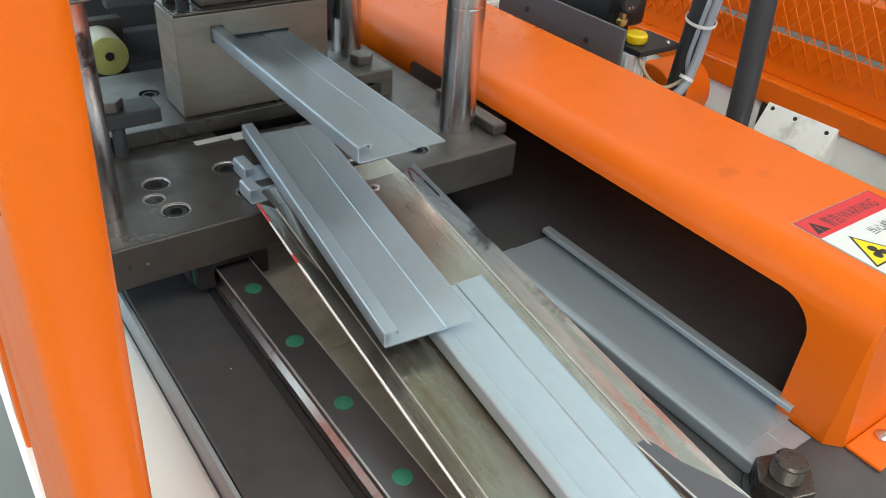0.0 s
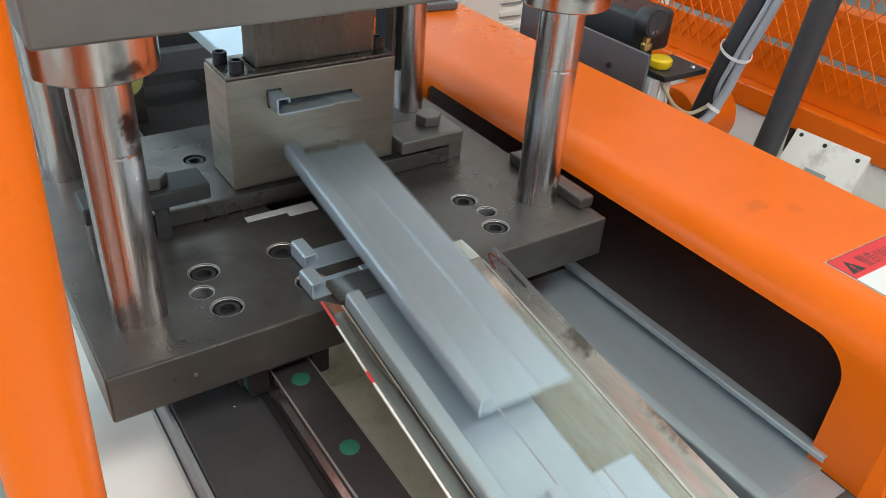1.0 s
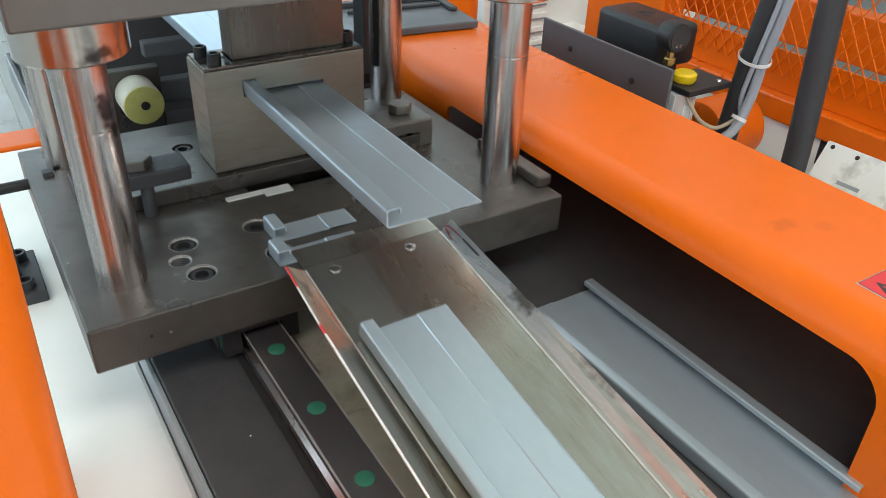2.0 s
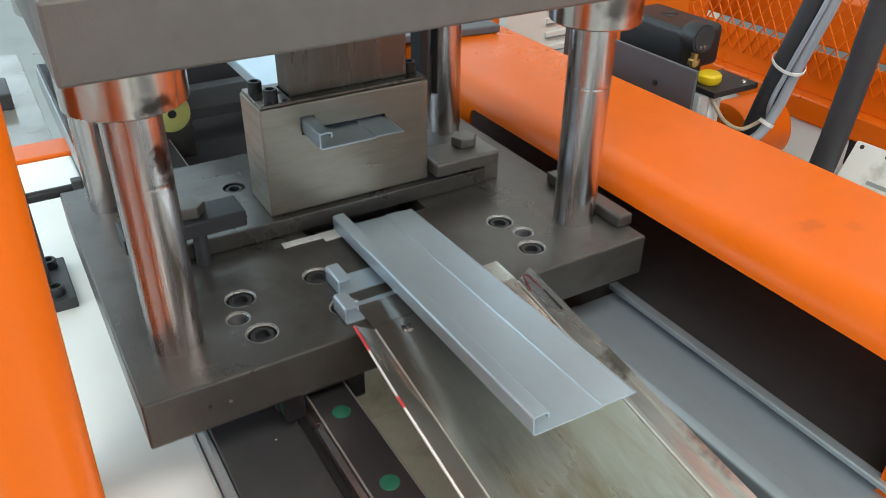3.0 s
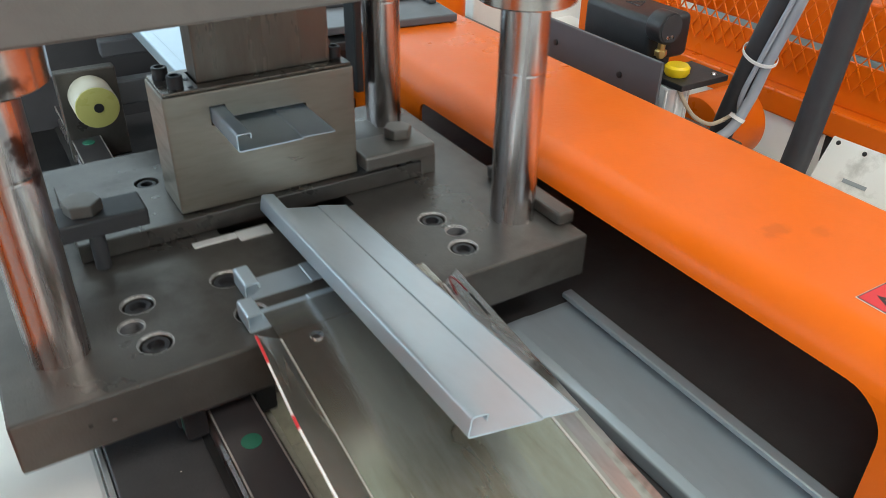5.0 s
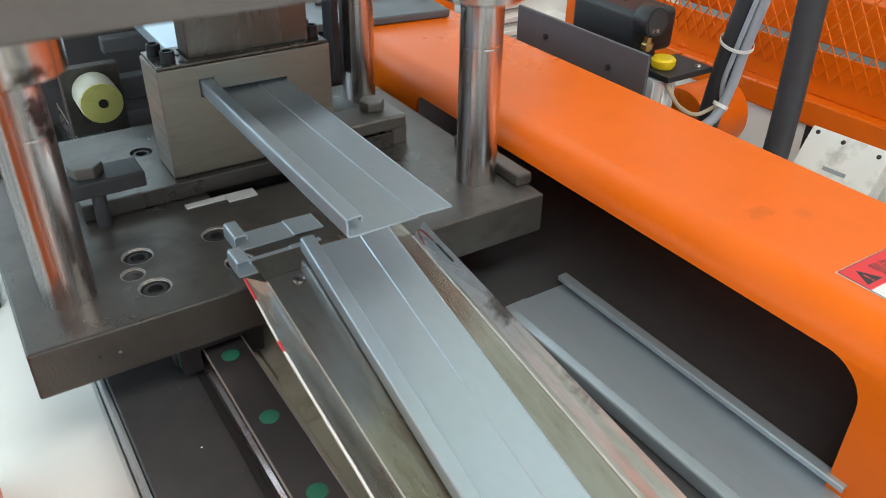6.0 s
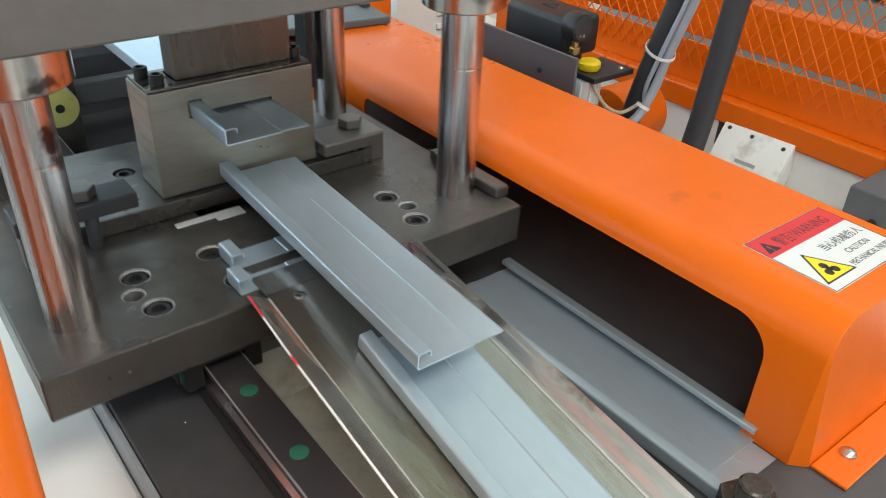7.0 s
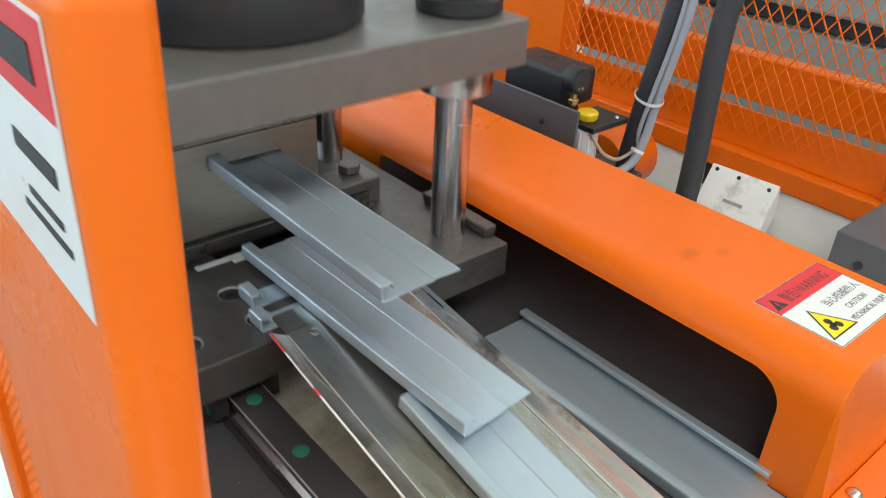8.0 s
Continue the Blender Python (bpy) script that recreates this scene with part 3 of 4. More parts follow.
def text_part(body, x, y, z, size, parent, material="ink", width=None, name="lettering"):
    cu = bpy.data.curves.new(name, "FONT")
    cu.body, cu.size, cu.extrude = body, size, 0.00005
    tmp = new("tmp_text", cu)
    bpy.context.view_layer.update()
    me = bpy.data.meshes.new_from_object(tmp.evaluated_get(bpy.context.evaluated_depsgraph_get()))
    bpy.data.objects.remove(tmp)
    me.materials.clear()
    me.materials.append(M[material])
    if len(me.vertices):
        xs = [v.co.x for v in me.vertices]
        k = (width / (max(xs) - min(xs))) if width else 1
        for v in me.vertices:
            v.co.x = (v.co.x - min(xs)) * k
    ob = new(name, me)
    ob.location = (x, y, z)
    ob.parent = parent
    return ob


def warning_label():
    lab = tagged(empty("warning_label", (0.373, -0.336, 0.0928)), "red and white mechanical injury warning sticker with yellow triangle", "warning sticker")
    w, h = 0.116, 0.084
    part("sticker_sheet", box(0, w, 0, h, 0, 0.0003, 0), "label_white", lab)
    part("header_band", box(0.0012, w - 0.0012, h - 0.027, h - 0.0012, 0.0003, 0.0005, 0), "red", lab, "red header band")
    bm = bmesh.new()
    for a, b in (((0.0005, 0.0005), (w - 0.0005, 0.0011)), ((0.0005, h - 0.0011), (w - 0.0005, h - 0.0005)), ((0.0005, 0.0011), (0.0011, h - 0.0011)), ((w - 0.0011, 0.0011), (w - 0.0005, h - 0.0011))):
        box(a[0], b[0], a[1], b[1], 0.0003, 0.00055, 0, bm=bm)
    part("border", bm, "ink", lab)

    def tri(cx, cy, s, z, mat_name, name):
        b = bmesh.new()
        v = [(cx - s / 2, cy - s * 0.29), (cx + s / 2, cy - s * 0.29), (cx, cy + s * 0.577)]
        lo = [b.verts.new((x, y, z)) for x, y in v]
        hi = [b.verts.new((x, y, z + 0.0001)) for x, y in v]
        b.faces.new(lo[::-1])
        b.faces.new(hi)
        for i in range(3):
            b.faces.new((lo[i], lo[(i + 1) % 3], hi[(i + 1) % 3], hi[i]))
        part(name, b, mat_name, lab)
    tri(0.014, h - 0.017, 0.018, 0.0005, "ink", "alert_triangle")
    text_part("!", 0.0128, h - 0.0212, 0.00065, 0.012, lab, "red", 0.002)
    text_part("警告/WARNING", 0.027, h - 0.0205, 0.0005, 0.016, lab, "ink", 0.075)
    tri(0.026, 0.0225, 0.044, 0.0003, "ink", "triangle_border")
    tri(0.026, 0.0223, 0.038, 0.00045, "label_yellow", "triangle_field")
    bm = bmesh.new()
    for a in (90, 210, 330):
        cyl((0.026 + 0.0052 * math.cos(radians(a)), 0.0215 + 0.0052 * math.sin(radians(a)), 0.0006), 0.0040, 0.0001, seg=20, bev=0, bm=bm)
    cyl((0.026, 0.0215, 0.0006), 0.003, 0.0001, seg=16, bev=0, bm=bm)
    part("fan_symbol", bm, "ink", lab)
    text_part("当心机械伤人", 0.050, 0.038, 0.0004, 0.011, lab, "ink", 0.060)
    text_part("CAUTION", 0.064, 0.0245, 0.0004, 0.009, lab, "ink", 0.034)
    text_part("MECHANICAL INJURY", 0.050, 0.012, 0.0004, 0.009, lab, "ink", 0.062)
    return lab


# ---- small things on the slab ----
def stud_nut():
    x, y = 0.253, -0.372
    nut = tagged(empty("anchor_bolt", (x, y, -0.046)), "oily black threaded stud with a large hex nut", "bolt and nut")
    part("nut", joined(None, hex_head(0.0235, 0.020), Matrix.Translation((0, 0, 0.013)) @ pose(0, 0, 0, 0, 0, 12)), "nut", nut, "oily dark hex nut")
    part("washer", cyl((0, 0, 0.0015), 0.026, 0.003), "dark", nut, smooth=True)
    prof = [(0, 0.040), (0.010, 0.040), (0.0118, 0.0385)]
    for i in range(8):
        z = 0.0375 - i * 0.0022
        prof += [(0.0122, z), (0.0108, z - 0.0011)]
    prof += [(0.0108, 0.003)]
    part("threaded_stud", lathe(prof, 32), "nut", nut, "oily threaded stud", smooth=False)
    return nut


def scrap(length, label):
    return make_slat("slat_offcut", length, "galv", label, "steel offcut", "slat offcuts")


# ---- guard post beside the camera ----
POST = pose(-0.1965, -0.325, 0.09, 0, 1.7, 0)


def guard_post():
    g = tagged(empty("guard_post"), "orange painted guard frame with mesh panel and warning sticker", "guard frame")
    g.matrix_world = POST
    part("post", box(0, 0.0255, 0, 0.198, -0.94, 0.356, 0.0075, 5), "orange", g, "orange sheet steel upright", smooth=True)
    bm = bmesh.new()
    for i in range(37):
        for s in (-1, 1):
            z0 = -0.28 + i * 0.010
            y0, y1 = (0.199, 0.300)
            za, zb = (z0, z0 + 0.10) if s > 0 else (z0 + 0.10, z0)
            d = Vector((0, y1 - y0, zb - za)).normalized()
            n = Vector((0, -d.z, d.y)) * 0.0011
            q = [Vector((0.008, y0, za)) - n, Vector((0.008, y1, zb)) - n, Vector((0.008, y1, zb)) + n, Vector((0.008, y0, za)) + n]
            lo = [bm.verts.new(p) for p in q]
            hi = [bm.verts.new(p + Vector((0.0015, 0, 0))) for p in q]
            bm.faces.new(lo)
            bm.faces.new(hi[::-1])
            for k in range(4):
                bm.faces.new((lo[k], lo[(k + 1) % 4], hi[(k + 1) % 4], hi[k]))
    tagged(part("mesh_panel", bm, "orange", g), kind="stuff")
    part("rear_stile", box(0.001, 0.022, 0.301, 0.345, -0.94, 0.356, 0.003), "orange", g, "orange rear stile of the guard frame")
    return g


def post_sticker():
    s = tagged(empty("guard_sticker"), "red and white sticker with unreadable printing on the guard post", "warning sticker")
    s.matrix_world = POST
    y0, y1, z0, z1 = 0.009, 0.122, 0.262, 0.347
    part("sticker_sheet", box(-0.0006, -0.0002, y0, y1, z0, z1, 0), "label_white", s)
    part("header_band", box(-0.0010, -0.0006, y0 + 0.0015, y1 - 0.0015, z1 - 0.027, z1 - 0.0015, 0), "red", s)
    for z, h, a, b in ((0.302, 0.006, 0.020, 0.058), (0.287, 0.0025, 0.022, 0.052), (0.280, 0.0025, 0.018, 0.060)):
        part("print_bar", box(-0.0010, -0.0006, a, b, z - h / 2, z + h / 2, 0), "ink", s)
    part("print_bar", box(-0.0014, -0.0010, 0.022, 0.090, z1 - 0.020, z1 - 0.009, 0), "ink", s)
    return s


# ---- stop bracket on the side beam ----
def stop_bracket():
    b = tagged(empty("stop_bracket", (-0.166, 0.305, -0.062)), "grey steel stop bracket with adjusting screw on the white beam", "bracket")
    part("foot", box(-0.028, 0.020, -0.045, 0.045, 0, 0.013, 0.0015), "dark", b)
    part("upright", box(-0.016, 0.002, -0.012, 0.006, 0.0132, 0.135, 0.0015), "dark", b)
    part("adjusting_screw", cyl((0.014, -0.003, 0.112), 0.0055, 0.07, "x", 24), "black", b, smooth=True)
    part("screw_head", joined(None, hex_head(0.0115, 0.010), Matrix.Translation((0.050, -0.003, 0.112)) @ AX["x"]), "black", b)
    part("lock_nut", joined(None, hex_head(0.0105, 0.008), Matrix.Translation((-0.022, -0.003, 0.112)) @ AX["x"]), "black", b)
    socket_screw(b, 0.004, -0.03, 0.023, 0.008)
    socket_screw(b, 0.004, 0.028, 0.023, 0.008)
    return b


# ---- behind the block: feed side ----
def feed_side():
    r = tagged(empty("urethane_roller", (0.015, 0.449, 0.052)), "worn yellow urethane roller on a dark bracket", "roller")
    part("roller_body", cyl((0, 0.024, 0), 0.0245, 0.044, "y", 40, 0.002), "urethane_skin", r, smooth=True)
    part("roller_face", cyl((0, 0.0008, 0), 0.0238, 0.003, "y", 40, 0.001), "urethane", r, "yellow urethane end face", smooth=True)
    part("bore", cyl((0.001, -0.001, 0), 0.0055, 0.002, "y", 9, 0), "ink", r)
    part("bracket", box(-0.034, 0.034, 0.047, 0.064, -0.082, 0.030, 0.002), "shoe", r, "dark roller bracket")
    fr = tagged(empty("straightener", (0, 0, 0)), "dark grey straightening unit with bars behind the die", "machine frame")
    part("side_plate", box(-0.09, 0.30, 0.62, 0.66, -0.05, 0.135, 0.002), "dark", fr)
    part("cross_bar", box(0.045, 0.30, 0.50, 0.52, 0.03, 0.06, 0.002), "plate_grey", fr)
    part("cross_bar", box(0.045, 0.30, 0.55, 0.57, 0.075, 0.095, 0.002), "plate_grey", fr)
    part("bed", box(-0.09, 0.42, 0.41, 1.0, -0.06, -0.03, 0.002), "dark", fr)
    part("pin", cyl((0.06, 0.565, 0.128), 0.004, 0.05, "x", 16), "chrome", fr, smooth=True)
    t = tagged(empty("feed_table", (0.385, 0.50, 0.0935)), "dark grey steel tray plate with raised rims on the cover end", "tray")
    t.matrix_world = pose(0.385, 0.50, 0.0935, 0, 0, -7)
    part("tray_plate", box(-0.105, 0.105, -0.066, 0.066, 0, 0.0105, 0.002), "plate_grey", t)
    part("back_rim", box(-0.100, 0.100, 0.052, 0.064, 0.0107, 0.0185, 0.0015), "dark", t)
    part("inner_rim", box(-0.060, 0.085, 0.020, 0.0265, 0.0107, 0.0160, 0.0015), "dark", t)
    part("side_rim", box(0.088, 0.099, -0.010, 0.0515, 0.0107, 0.0165, 0.0015), "dark", t)
    w = tagged(empty("rubber_bellows", (0.308, 0.49, -0.03)), "black ribbed rubber bellows beside the die set", "bellows")
    for k in range(9):
        g = 0.0 if k % 2 else 0.007
        part("rib", box(-0.028 - g, 0.0225 - g * 0.2, -0.052 - g, 0.052, k * 0.0132, k * 0.0132 + 0.0128, 0.002), "black", w)
    c = tagged(empty("oil_bottle", (0.70, 0.80, 0.0)), "orange painted bottle standing behind the cover", "bottle")
    part("bottle_body", lathe([(0, -0.10), (0.034, -0.10), (0.035, -0.097), (0.035, 0.035), (0.033, 0.045), (0.022, 0.056), (0.014, 0.060), (0.014, 0.075), (0, 0.075)], 40), "orange", c, smooth=True)
    part("stand", box(-0.04, 0.04, -0.04, 0.04, -0.85, -0.101, 0.002), "machine_grey", c)
    k = tagged(empty("control_cabinet", (0.86, 0.86, -0.85)), "white painted control cabinet with louvres", "cabinet")
    part("cabinet_body", box(-0.06, 0.6, 0, 0.35, 0, 1.55, 0.004), "white", k)
    for i in range(9):
        z = 0.64 + i * 0.030
        part("louvre", extrude([(0.045, z), (0.105, z), (0.105, z + 0.011), (0.045, z + 0.011)], -0.007, -0.0005, 0.0015), "white", k)
        part("louvre_gap", box(0.047, 0.103, -0.006, -0.0006, z - 0.0035, z - 0.0006, 0), "machine_grey", k)
    o = tagged(empty("roll_former", (0.62, 1.0, -0.85)), "orange painted roll forming stand behind the press", "machine")
    part("stand_body", box(-0.30, 0.25, 0, 0.3, 0, 0.80, 0.006), "orange", o)
    part("roll_shaft", cyl((-0.05, 0.15, 0.86), 0.03, 0.40, "x", 32), "steel", o, smooth=True)
    part("bearing", box(-0.25, -0.20, 0.08, 0.22, 0.8005, 0.93, 0.004), "dark", o)
    s = tagged(empty("side_table", (-0.32, 0.95, -0.85)), "grey steel side table behind the white beam", "table")
    part("tabletop", box(-0.25, 0.22, -0.15, 0.45, 0.70, 0.73, 0.003), "wet", s, "wet oily mottled tabletop")
    for lx, ly in ((-0.22, -0.12), (0.19, -0.12), (-0.22, 0.42), (0.19, 0.42)):
        part("leg", box(lx - 0.02, lx + 0.02, ly - 0.02, ly + 0.02, 0, 0.6995, 0.002), "machine_grey", s)
    q = tagged(empty("clamp_jig", (-0.20, 1.10, -0.12)), "dark steel clamping jig with a bolt on the side table", "jig")
    part("jig_base", box(-0.10, 0.06, -0.05, 0.05, 0, 0.03, 0.003), "dark", q)
    part("jig_arm", box(-0.06, -0.02, -0.03, 0.03, 0.0305, 0.13, 0.003), "dark", q)
    hex_bolt(q, 0.025, 0.0, 0.0305, 0.016)
    return r


# ---- beyond the cover ----
def valve_group():
    p = tagged(empty("mounting_plate", (0.60, 0.29, 0)), "dark grey painted mounting plate with two screws", "plate")
    part("sheet", box(0, 0.005, -0.131, 0.131, -0.046, 0.0945, 0.001), "plate_grey", p)
    for y in (-0.065, 0.064):
        part("screw", cyl((-0.001, y, 0.060 if y < 0 else 0.066), 0.0042, 0.003, "x", 16), "black", p, smooth=True)
    v = tagged(empty("valve_box", (0.66, 0.236, 0.0)), "black plastic pressure switch box with round gauge", "pressure switch")
    part("housing", box(0.0, 0.075, 0.004, 0.136, 0.058, 0.117, 0.009, 3), "black", v, "glossy black housing", smooth=True)
    part("gauge", cyl((0.004, -0.012, 0.112), 0.0205, 0.026, "y", 40, 0.003), "black", v, "round black pressure gauge", smooth=True)
    part("gauge_face", cyl((0.004, -0.0256, 0.112), 0.017, 0.0012, "y", 40, 0), "dark", v, smooth=True)
    part("fitting", cyl((0.008, -0.010, 0.083), 0.0055, 0.026, "z", 6, 0.001), "brass", v, "brass fitting")
    part("fitting_nut", cyl((0.008, -0.010, 0.077), 0.0085, 0.008, "z", 6, 0.001), "brass", v)
    for dx in (-0.002, 0.006):
        part("screw", cyl((dx, -0.0266, 0.102), 0.0026, 0.002, "y", 12, 0.0004), "chrome", v, smooth=True)
    part("lid_emblem", tube([(0.030, 0.060, 0.1172), (0.052, 0.072, 0.1172), (0.030, 0.086, 0.1172), (0.030, 0.060, 0.1172)], 0.0010, 6, res=1), "rubber", v, "moulded triangle on the lid")
    part("bracket", box(0.0, 0.085, -0.062, 0.003, 0.042, 0.050, 0.001), "black", v)
    part("screw", lathe([(0, 0.0526), (0.0030, 0.0524), (0.0042, 0.0512), (0.0045, 0.0501)], 16, Matrix.Translation((0.070, -0.050, 0))), "chrome", v, smooth=True)
    part("stem", box(0.02, 0.06, 0.02, 0.09, -0.046, 0.0578, 0.002), "dark", v)
    y = tagged(empty("filter_unit", (0.684, 0.208, 0.0505)), "air filter with yellow cap and clear bowl", "filter")
    part("yellow_cap", lathe([(0, 0.014), (0.0135, 0.014), (0.0165, 0.011), (0.0165, 0.004), (0.014, 0.0), (0, 0)], 32), "yellow", y, "bright yellow plastic cap", smooth=True)
    part("bowl", cyl((-0.006, -0.004, -0.048), 0.020, 0.076, "z", 32, 0.003), "acrylic", y, "clear ribbed bowl", smooth=True)
    for k in range(9):
        a = 2 * math.pi * k / 9
        part("rib", cyl((-0.006 + 0.020 * math.cos(a), -0.004 + 0.020 * math.sin(a), -0.048), 0.0018, 0.07, "z", 8, 0), "label_white", y)
    part("foot", cyl((-0.006, -0.004, -0.0913), 0.012, 0.010, "z", 24), "dark", y, smooth=True)
    d = tagged(empty("hydraulic_motor", (0.86, 0.268, -0.080)), "round orange painted motor housing", "motor")
    part("housing", cyl((0, 0, 0), 0.055, 0.10, "x", 56, 0.006), "orange", d, smooth=True)
    part("stand", box(-0.045, 0.045, -0.04, 0.04, -0.770, -0.055, 0.002), "white", d)
    h1 = tagged(empty("hydraulic_hose", (0.77, 0.181, -0.02)), "black rubber hydraulic hose with a grey cable tied to it", "hose", "hydraulic hoses")
    part("hose", tube([(0.77, 0.19, -0.40), (0.77, 0.185, -0.15), (0.77, 0.182, -0.04), (0.77, 0.176, 0.08), (0.772, 0.168, 0.20), (0.78, 0.165, 0.45), (0.77, 0.30, 0.7)], 0.0162, 20), "rubber", h1, "thick black rubber hose", smooth=True)
    part("cable", tube([(0.66, 0.20, -0.07), (0.70, 0.165, -0.035), (0.735, 0.150, -0.012), (0.755, 0.150, 0.03), (0.762, 0.150, 0.09), (0.770, 0.142, 0.22), (0.775, 0.14, 0.45)], 0.0068, 14), "grey_cable", h1, "grey wrapped cable", smooth=True)
    part("cable", tube([(0.765, 0.157, -0.01), (0.750, 0.160, 0.03), (0.752, 0.156, 0.09), (0.762, 0.148, 0.22), (0.765, 0.146, 0.45)], 0.0034, 12), "grey_cable", h1, smooth=True)
    for z in (0.085,):
        m = Matrix.Translation((0.7660, 0.1685, z)) @ pose(0, 0, 0, 6, 4, 249) @ Matrix.Diagonal((1.02, 0.72, 1, 1))
        part("cable_tie", lathe([(0.0268, -0.0022), (0.0280, -0.0022), (0.0280, 0.0022), (0.0268, 0.0022)], 32, m, closed=True), "tie", h1, "white nylon tie", smooth=True)
    m = Matrix.Translation((0.7455, 0.1515, 0.006)) @ pose(0, 0, 0, 0, 26, 0)
    part("cable_tie", lathe([(0.0098, -0.0025), (0.0108, -0.0025), (0.0108, 0.0025), (0.0098, 0.0025)], 24, m, closed=True), "tie", h1, "white nylon tie", smooth=True)
    h2 = tagged(empty("hydraulic_hose", (0.72, 0.033, -0.02)), "plain black rubber hydraulic hose", "hose", "hydraulic hoses")
    part("hose", tube([(0.72, 0.025, -0.40), (0.72, 0.029, -0.2), (0.72, 0.036, -0.01), (0.72, 0.046, 0.10), (0.72, 0.058, 0.22), (0.73, 0.075, 0.45), (0.72, 0.25, 0.7)], 0.0162, 20), "rubber", h2, "thick black rubber hose", smooth=True)
    tagged(part("signal_cable", tube([(0.668, 0.190, 0.046), (0.672, 0.176, 0.026), (0.690, 0.170, 0.004), (0.72, 0.165, -0.010), (0.750, 0.158, 0.0)], 0.0028, 10), "beige", smooth=True), "thin beige signal cable looping to the hose", "cable")
    for h in (h1, h2):
        for o in h.children:
            o.data.transform(Matrix.Translation(-h.location))
    return h1, h2


def fence():
    x = 1.0
    f = tagged(empty("mesh_fence"), "orange guard fence with expanded metal mesh", "fence")
    part("bottom_rail", box(x - 0.018, x + 0.03, -1.2, 0.64, -0.083, -0.042, 0.004), "orange", f, "orange angle bottom rail")
    part("kick_panel", box(x + 0.004, x + 0.008, -1.2, 0.54, -0.0415, 0.027, 0.001), "orange", f)
    part("upright", box(x - 0.01, x + 0.05, 0.545, 0.755, -0.85, 0.9, 0.004), "orange", f, "orange fence upright")
    part("upright", box(x - 0.01, x + 0.05, -0.20, -0.135, -0.85, 0.9, 0.004), "orange", f, "orange fence upright")
    part("rear_beam", box(x + 0.15, x + 0.19, -1.2, 0.64, -0.011, 0.075, 0.004), "orange", f)
    for i in range(14):
        part("weld_spot", lathe([(0, 0.0028), (0.0022, 0.002), (0.0032, 0)], 10, Matrix.Translation((x - 0.0182, -0.12 + 0.055 * i, -0.044)) @ pose(0, 0, 0, 0, -60, 0)), "orange", f, smooth=True)
    # expanded mesh: zigzag strands
    py, pz, t = 0.0235, 0.036, 0.0009
    for j in range(36):
        bm = bmesh.new()
        z0 = -0.014 + j * pz / 2
        for i in range(66):
            ya, yb = -0.14 + i * py / 2, -0.14 + (i + 1) * py / 2
            if yb > 0.545:
                break
            za, zb = (z0, z0 + pz / 2) if (i + j) % 2 else (z0 + pz / 2, z0)
            d = Vector((0, yb - ya, zb - za)).normalized()
            nrm = Vector((0, -d.z, d.y)) * t
            q = [Vector((x, ya, za)) - nrm, Vector((x, yb, zb)) - nrm, Vector((x, yb, zb)) + nrm, Vector((x, ya, za)) + nrm]
            lo = [bm.verts.new(p + Vector((-0.0012 + 0.0005 * (j % 2), 0, 0))) for p in q]
            hi = [bm.verts.new(p + Vector((0.0012 + 0.0005 * (j % 2), 0, 0))) for p in q]
            bm.faces.new(lo)
            bm.faces.new(hi[::-1])
            for k in range(4):
                bm.faces.new((lo[k], lo[(k + 1) % 4], hi[(k + 1) % 4], hi[k]))
        part("mesh_strand", bm, "orange", f)
    b = tagged(empty("white_machine_base", (0, 0, 0)), "white painted machine base behind the cover", "machine base")
    part("panel", box(0.992, 1.06, -1.2, 1.2, -0.85, -0.0835, 0.004), "white", b, "white painted side panel")
    part("opening", box(0.9905, 0.9925, 0.105, 0.165, -0.128, -0.086, 0), "black", b, "dark opening in the panel")
    c = tagged(empty("junction_cover", (0.985, 0.08, -0.076)), "scuffed white junction cover leaning out from the machine base", "cover plate")
    c.matrix_world = pose(0.985, 0.08, -0.078, 0, 32, 4)
    part("cover_plate", box(-0.012, -0.006, -0.062, 0.062, -0.150, 0, 0.002), "scuffed", c)
    part("side_flange", box(-0.0058, 0.030, -0.062, -0.058, -0.150, -0.001, 0.001), "white", c)
    part("side_flange", box(-0.0058, 0.030, 0.058, 0.062, -0.150, -0.001, 0.001), "white", c)
    for y, z in ((0.050, -0.008), (0.008, -0.010), (-0.048, -0.012)):
        part("screw", lathe([(0, 0.0022), (0.0022, 0.0020), (0.0034, 0.0008), (0.0036, 0)], 12, Matrix.Translation((-0.0121, y, z)) @ pose(0, 0, 0, 0, -90, 0)), "ink", c)
    part("slot", box(-0.0126, -0.0121, -0.020, 0.016, -0.058, -0.052, 0), "machine_grey", c)
    m = tagged(empty("rear_machine", (1.9, 0.4, -0.85)), "grey machine standing behind the mesh fence", "machine")
    part("machine_body", box(0, 1.2, -2.2, 1.6, 0, 0.80, 0.01), "machine_grey", m)
    part("dark_gap", box(0.02, 0.6, -2.2, 1.6, 0.801, 0.86, 0.005), "dark", m)
    part("machine_head", box(-0.05, 1.2, -2.0, 1.4, 0.861, 1.9, 0.01), "machine_grey", m)
    k = tagged(empty("dark_block", (0.80, -0.16, -0.09)), "dark grey steel block behind the cover end", "block")
    part("block_body", box(-0.02, 0.12, -0.30, 0.0, 0.0, 0.082, 0.003), "plate_grey", k)
    part("bolt", cyl((-0.021, -0.04, 0.045), 0.006, 0.004, "x", 16), "black", k, smooth=True)
    part("foot", box(0, 0.1, -0.28, -0.02, -0.76, -0.0005, 0.002), "white", k)
    return f


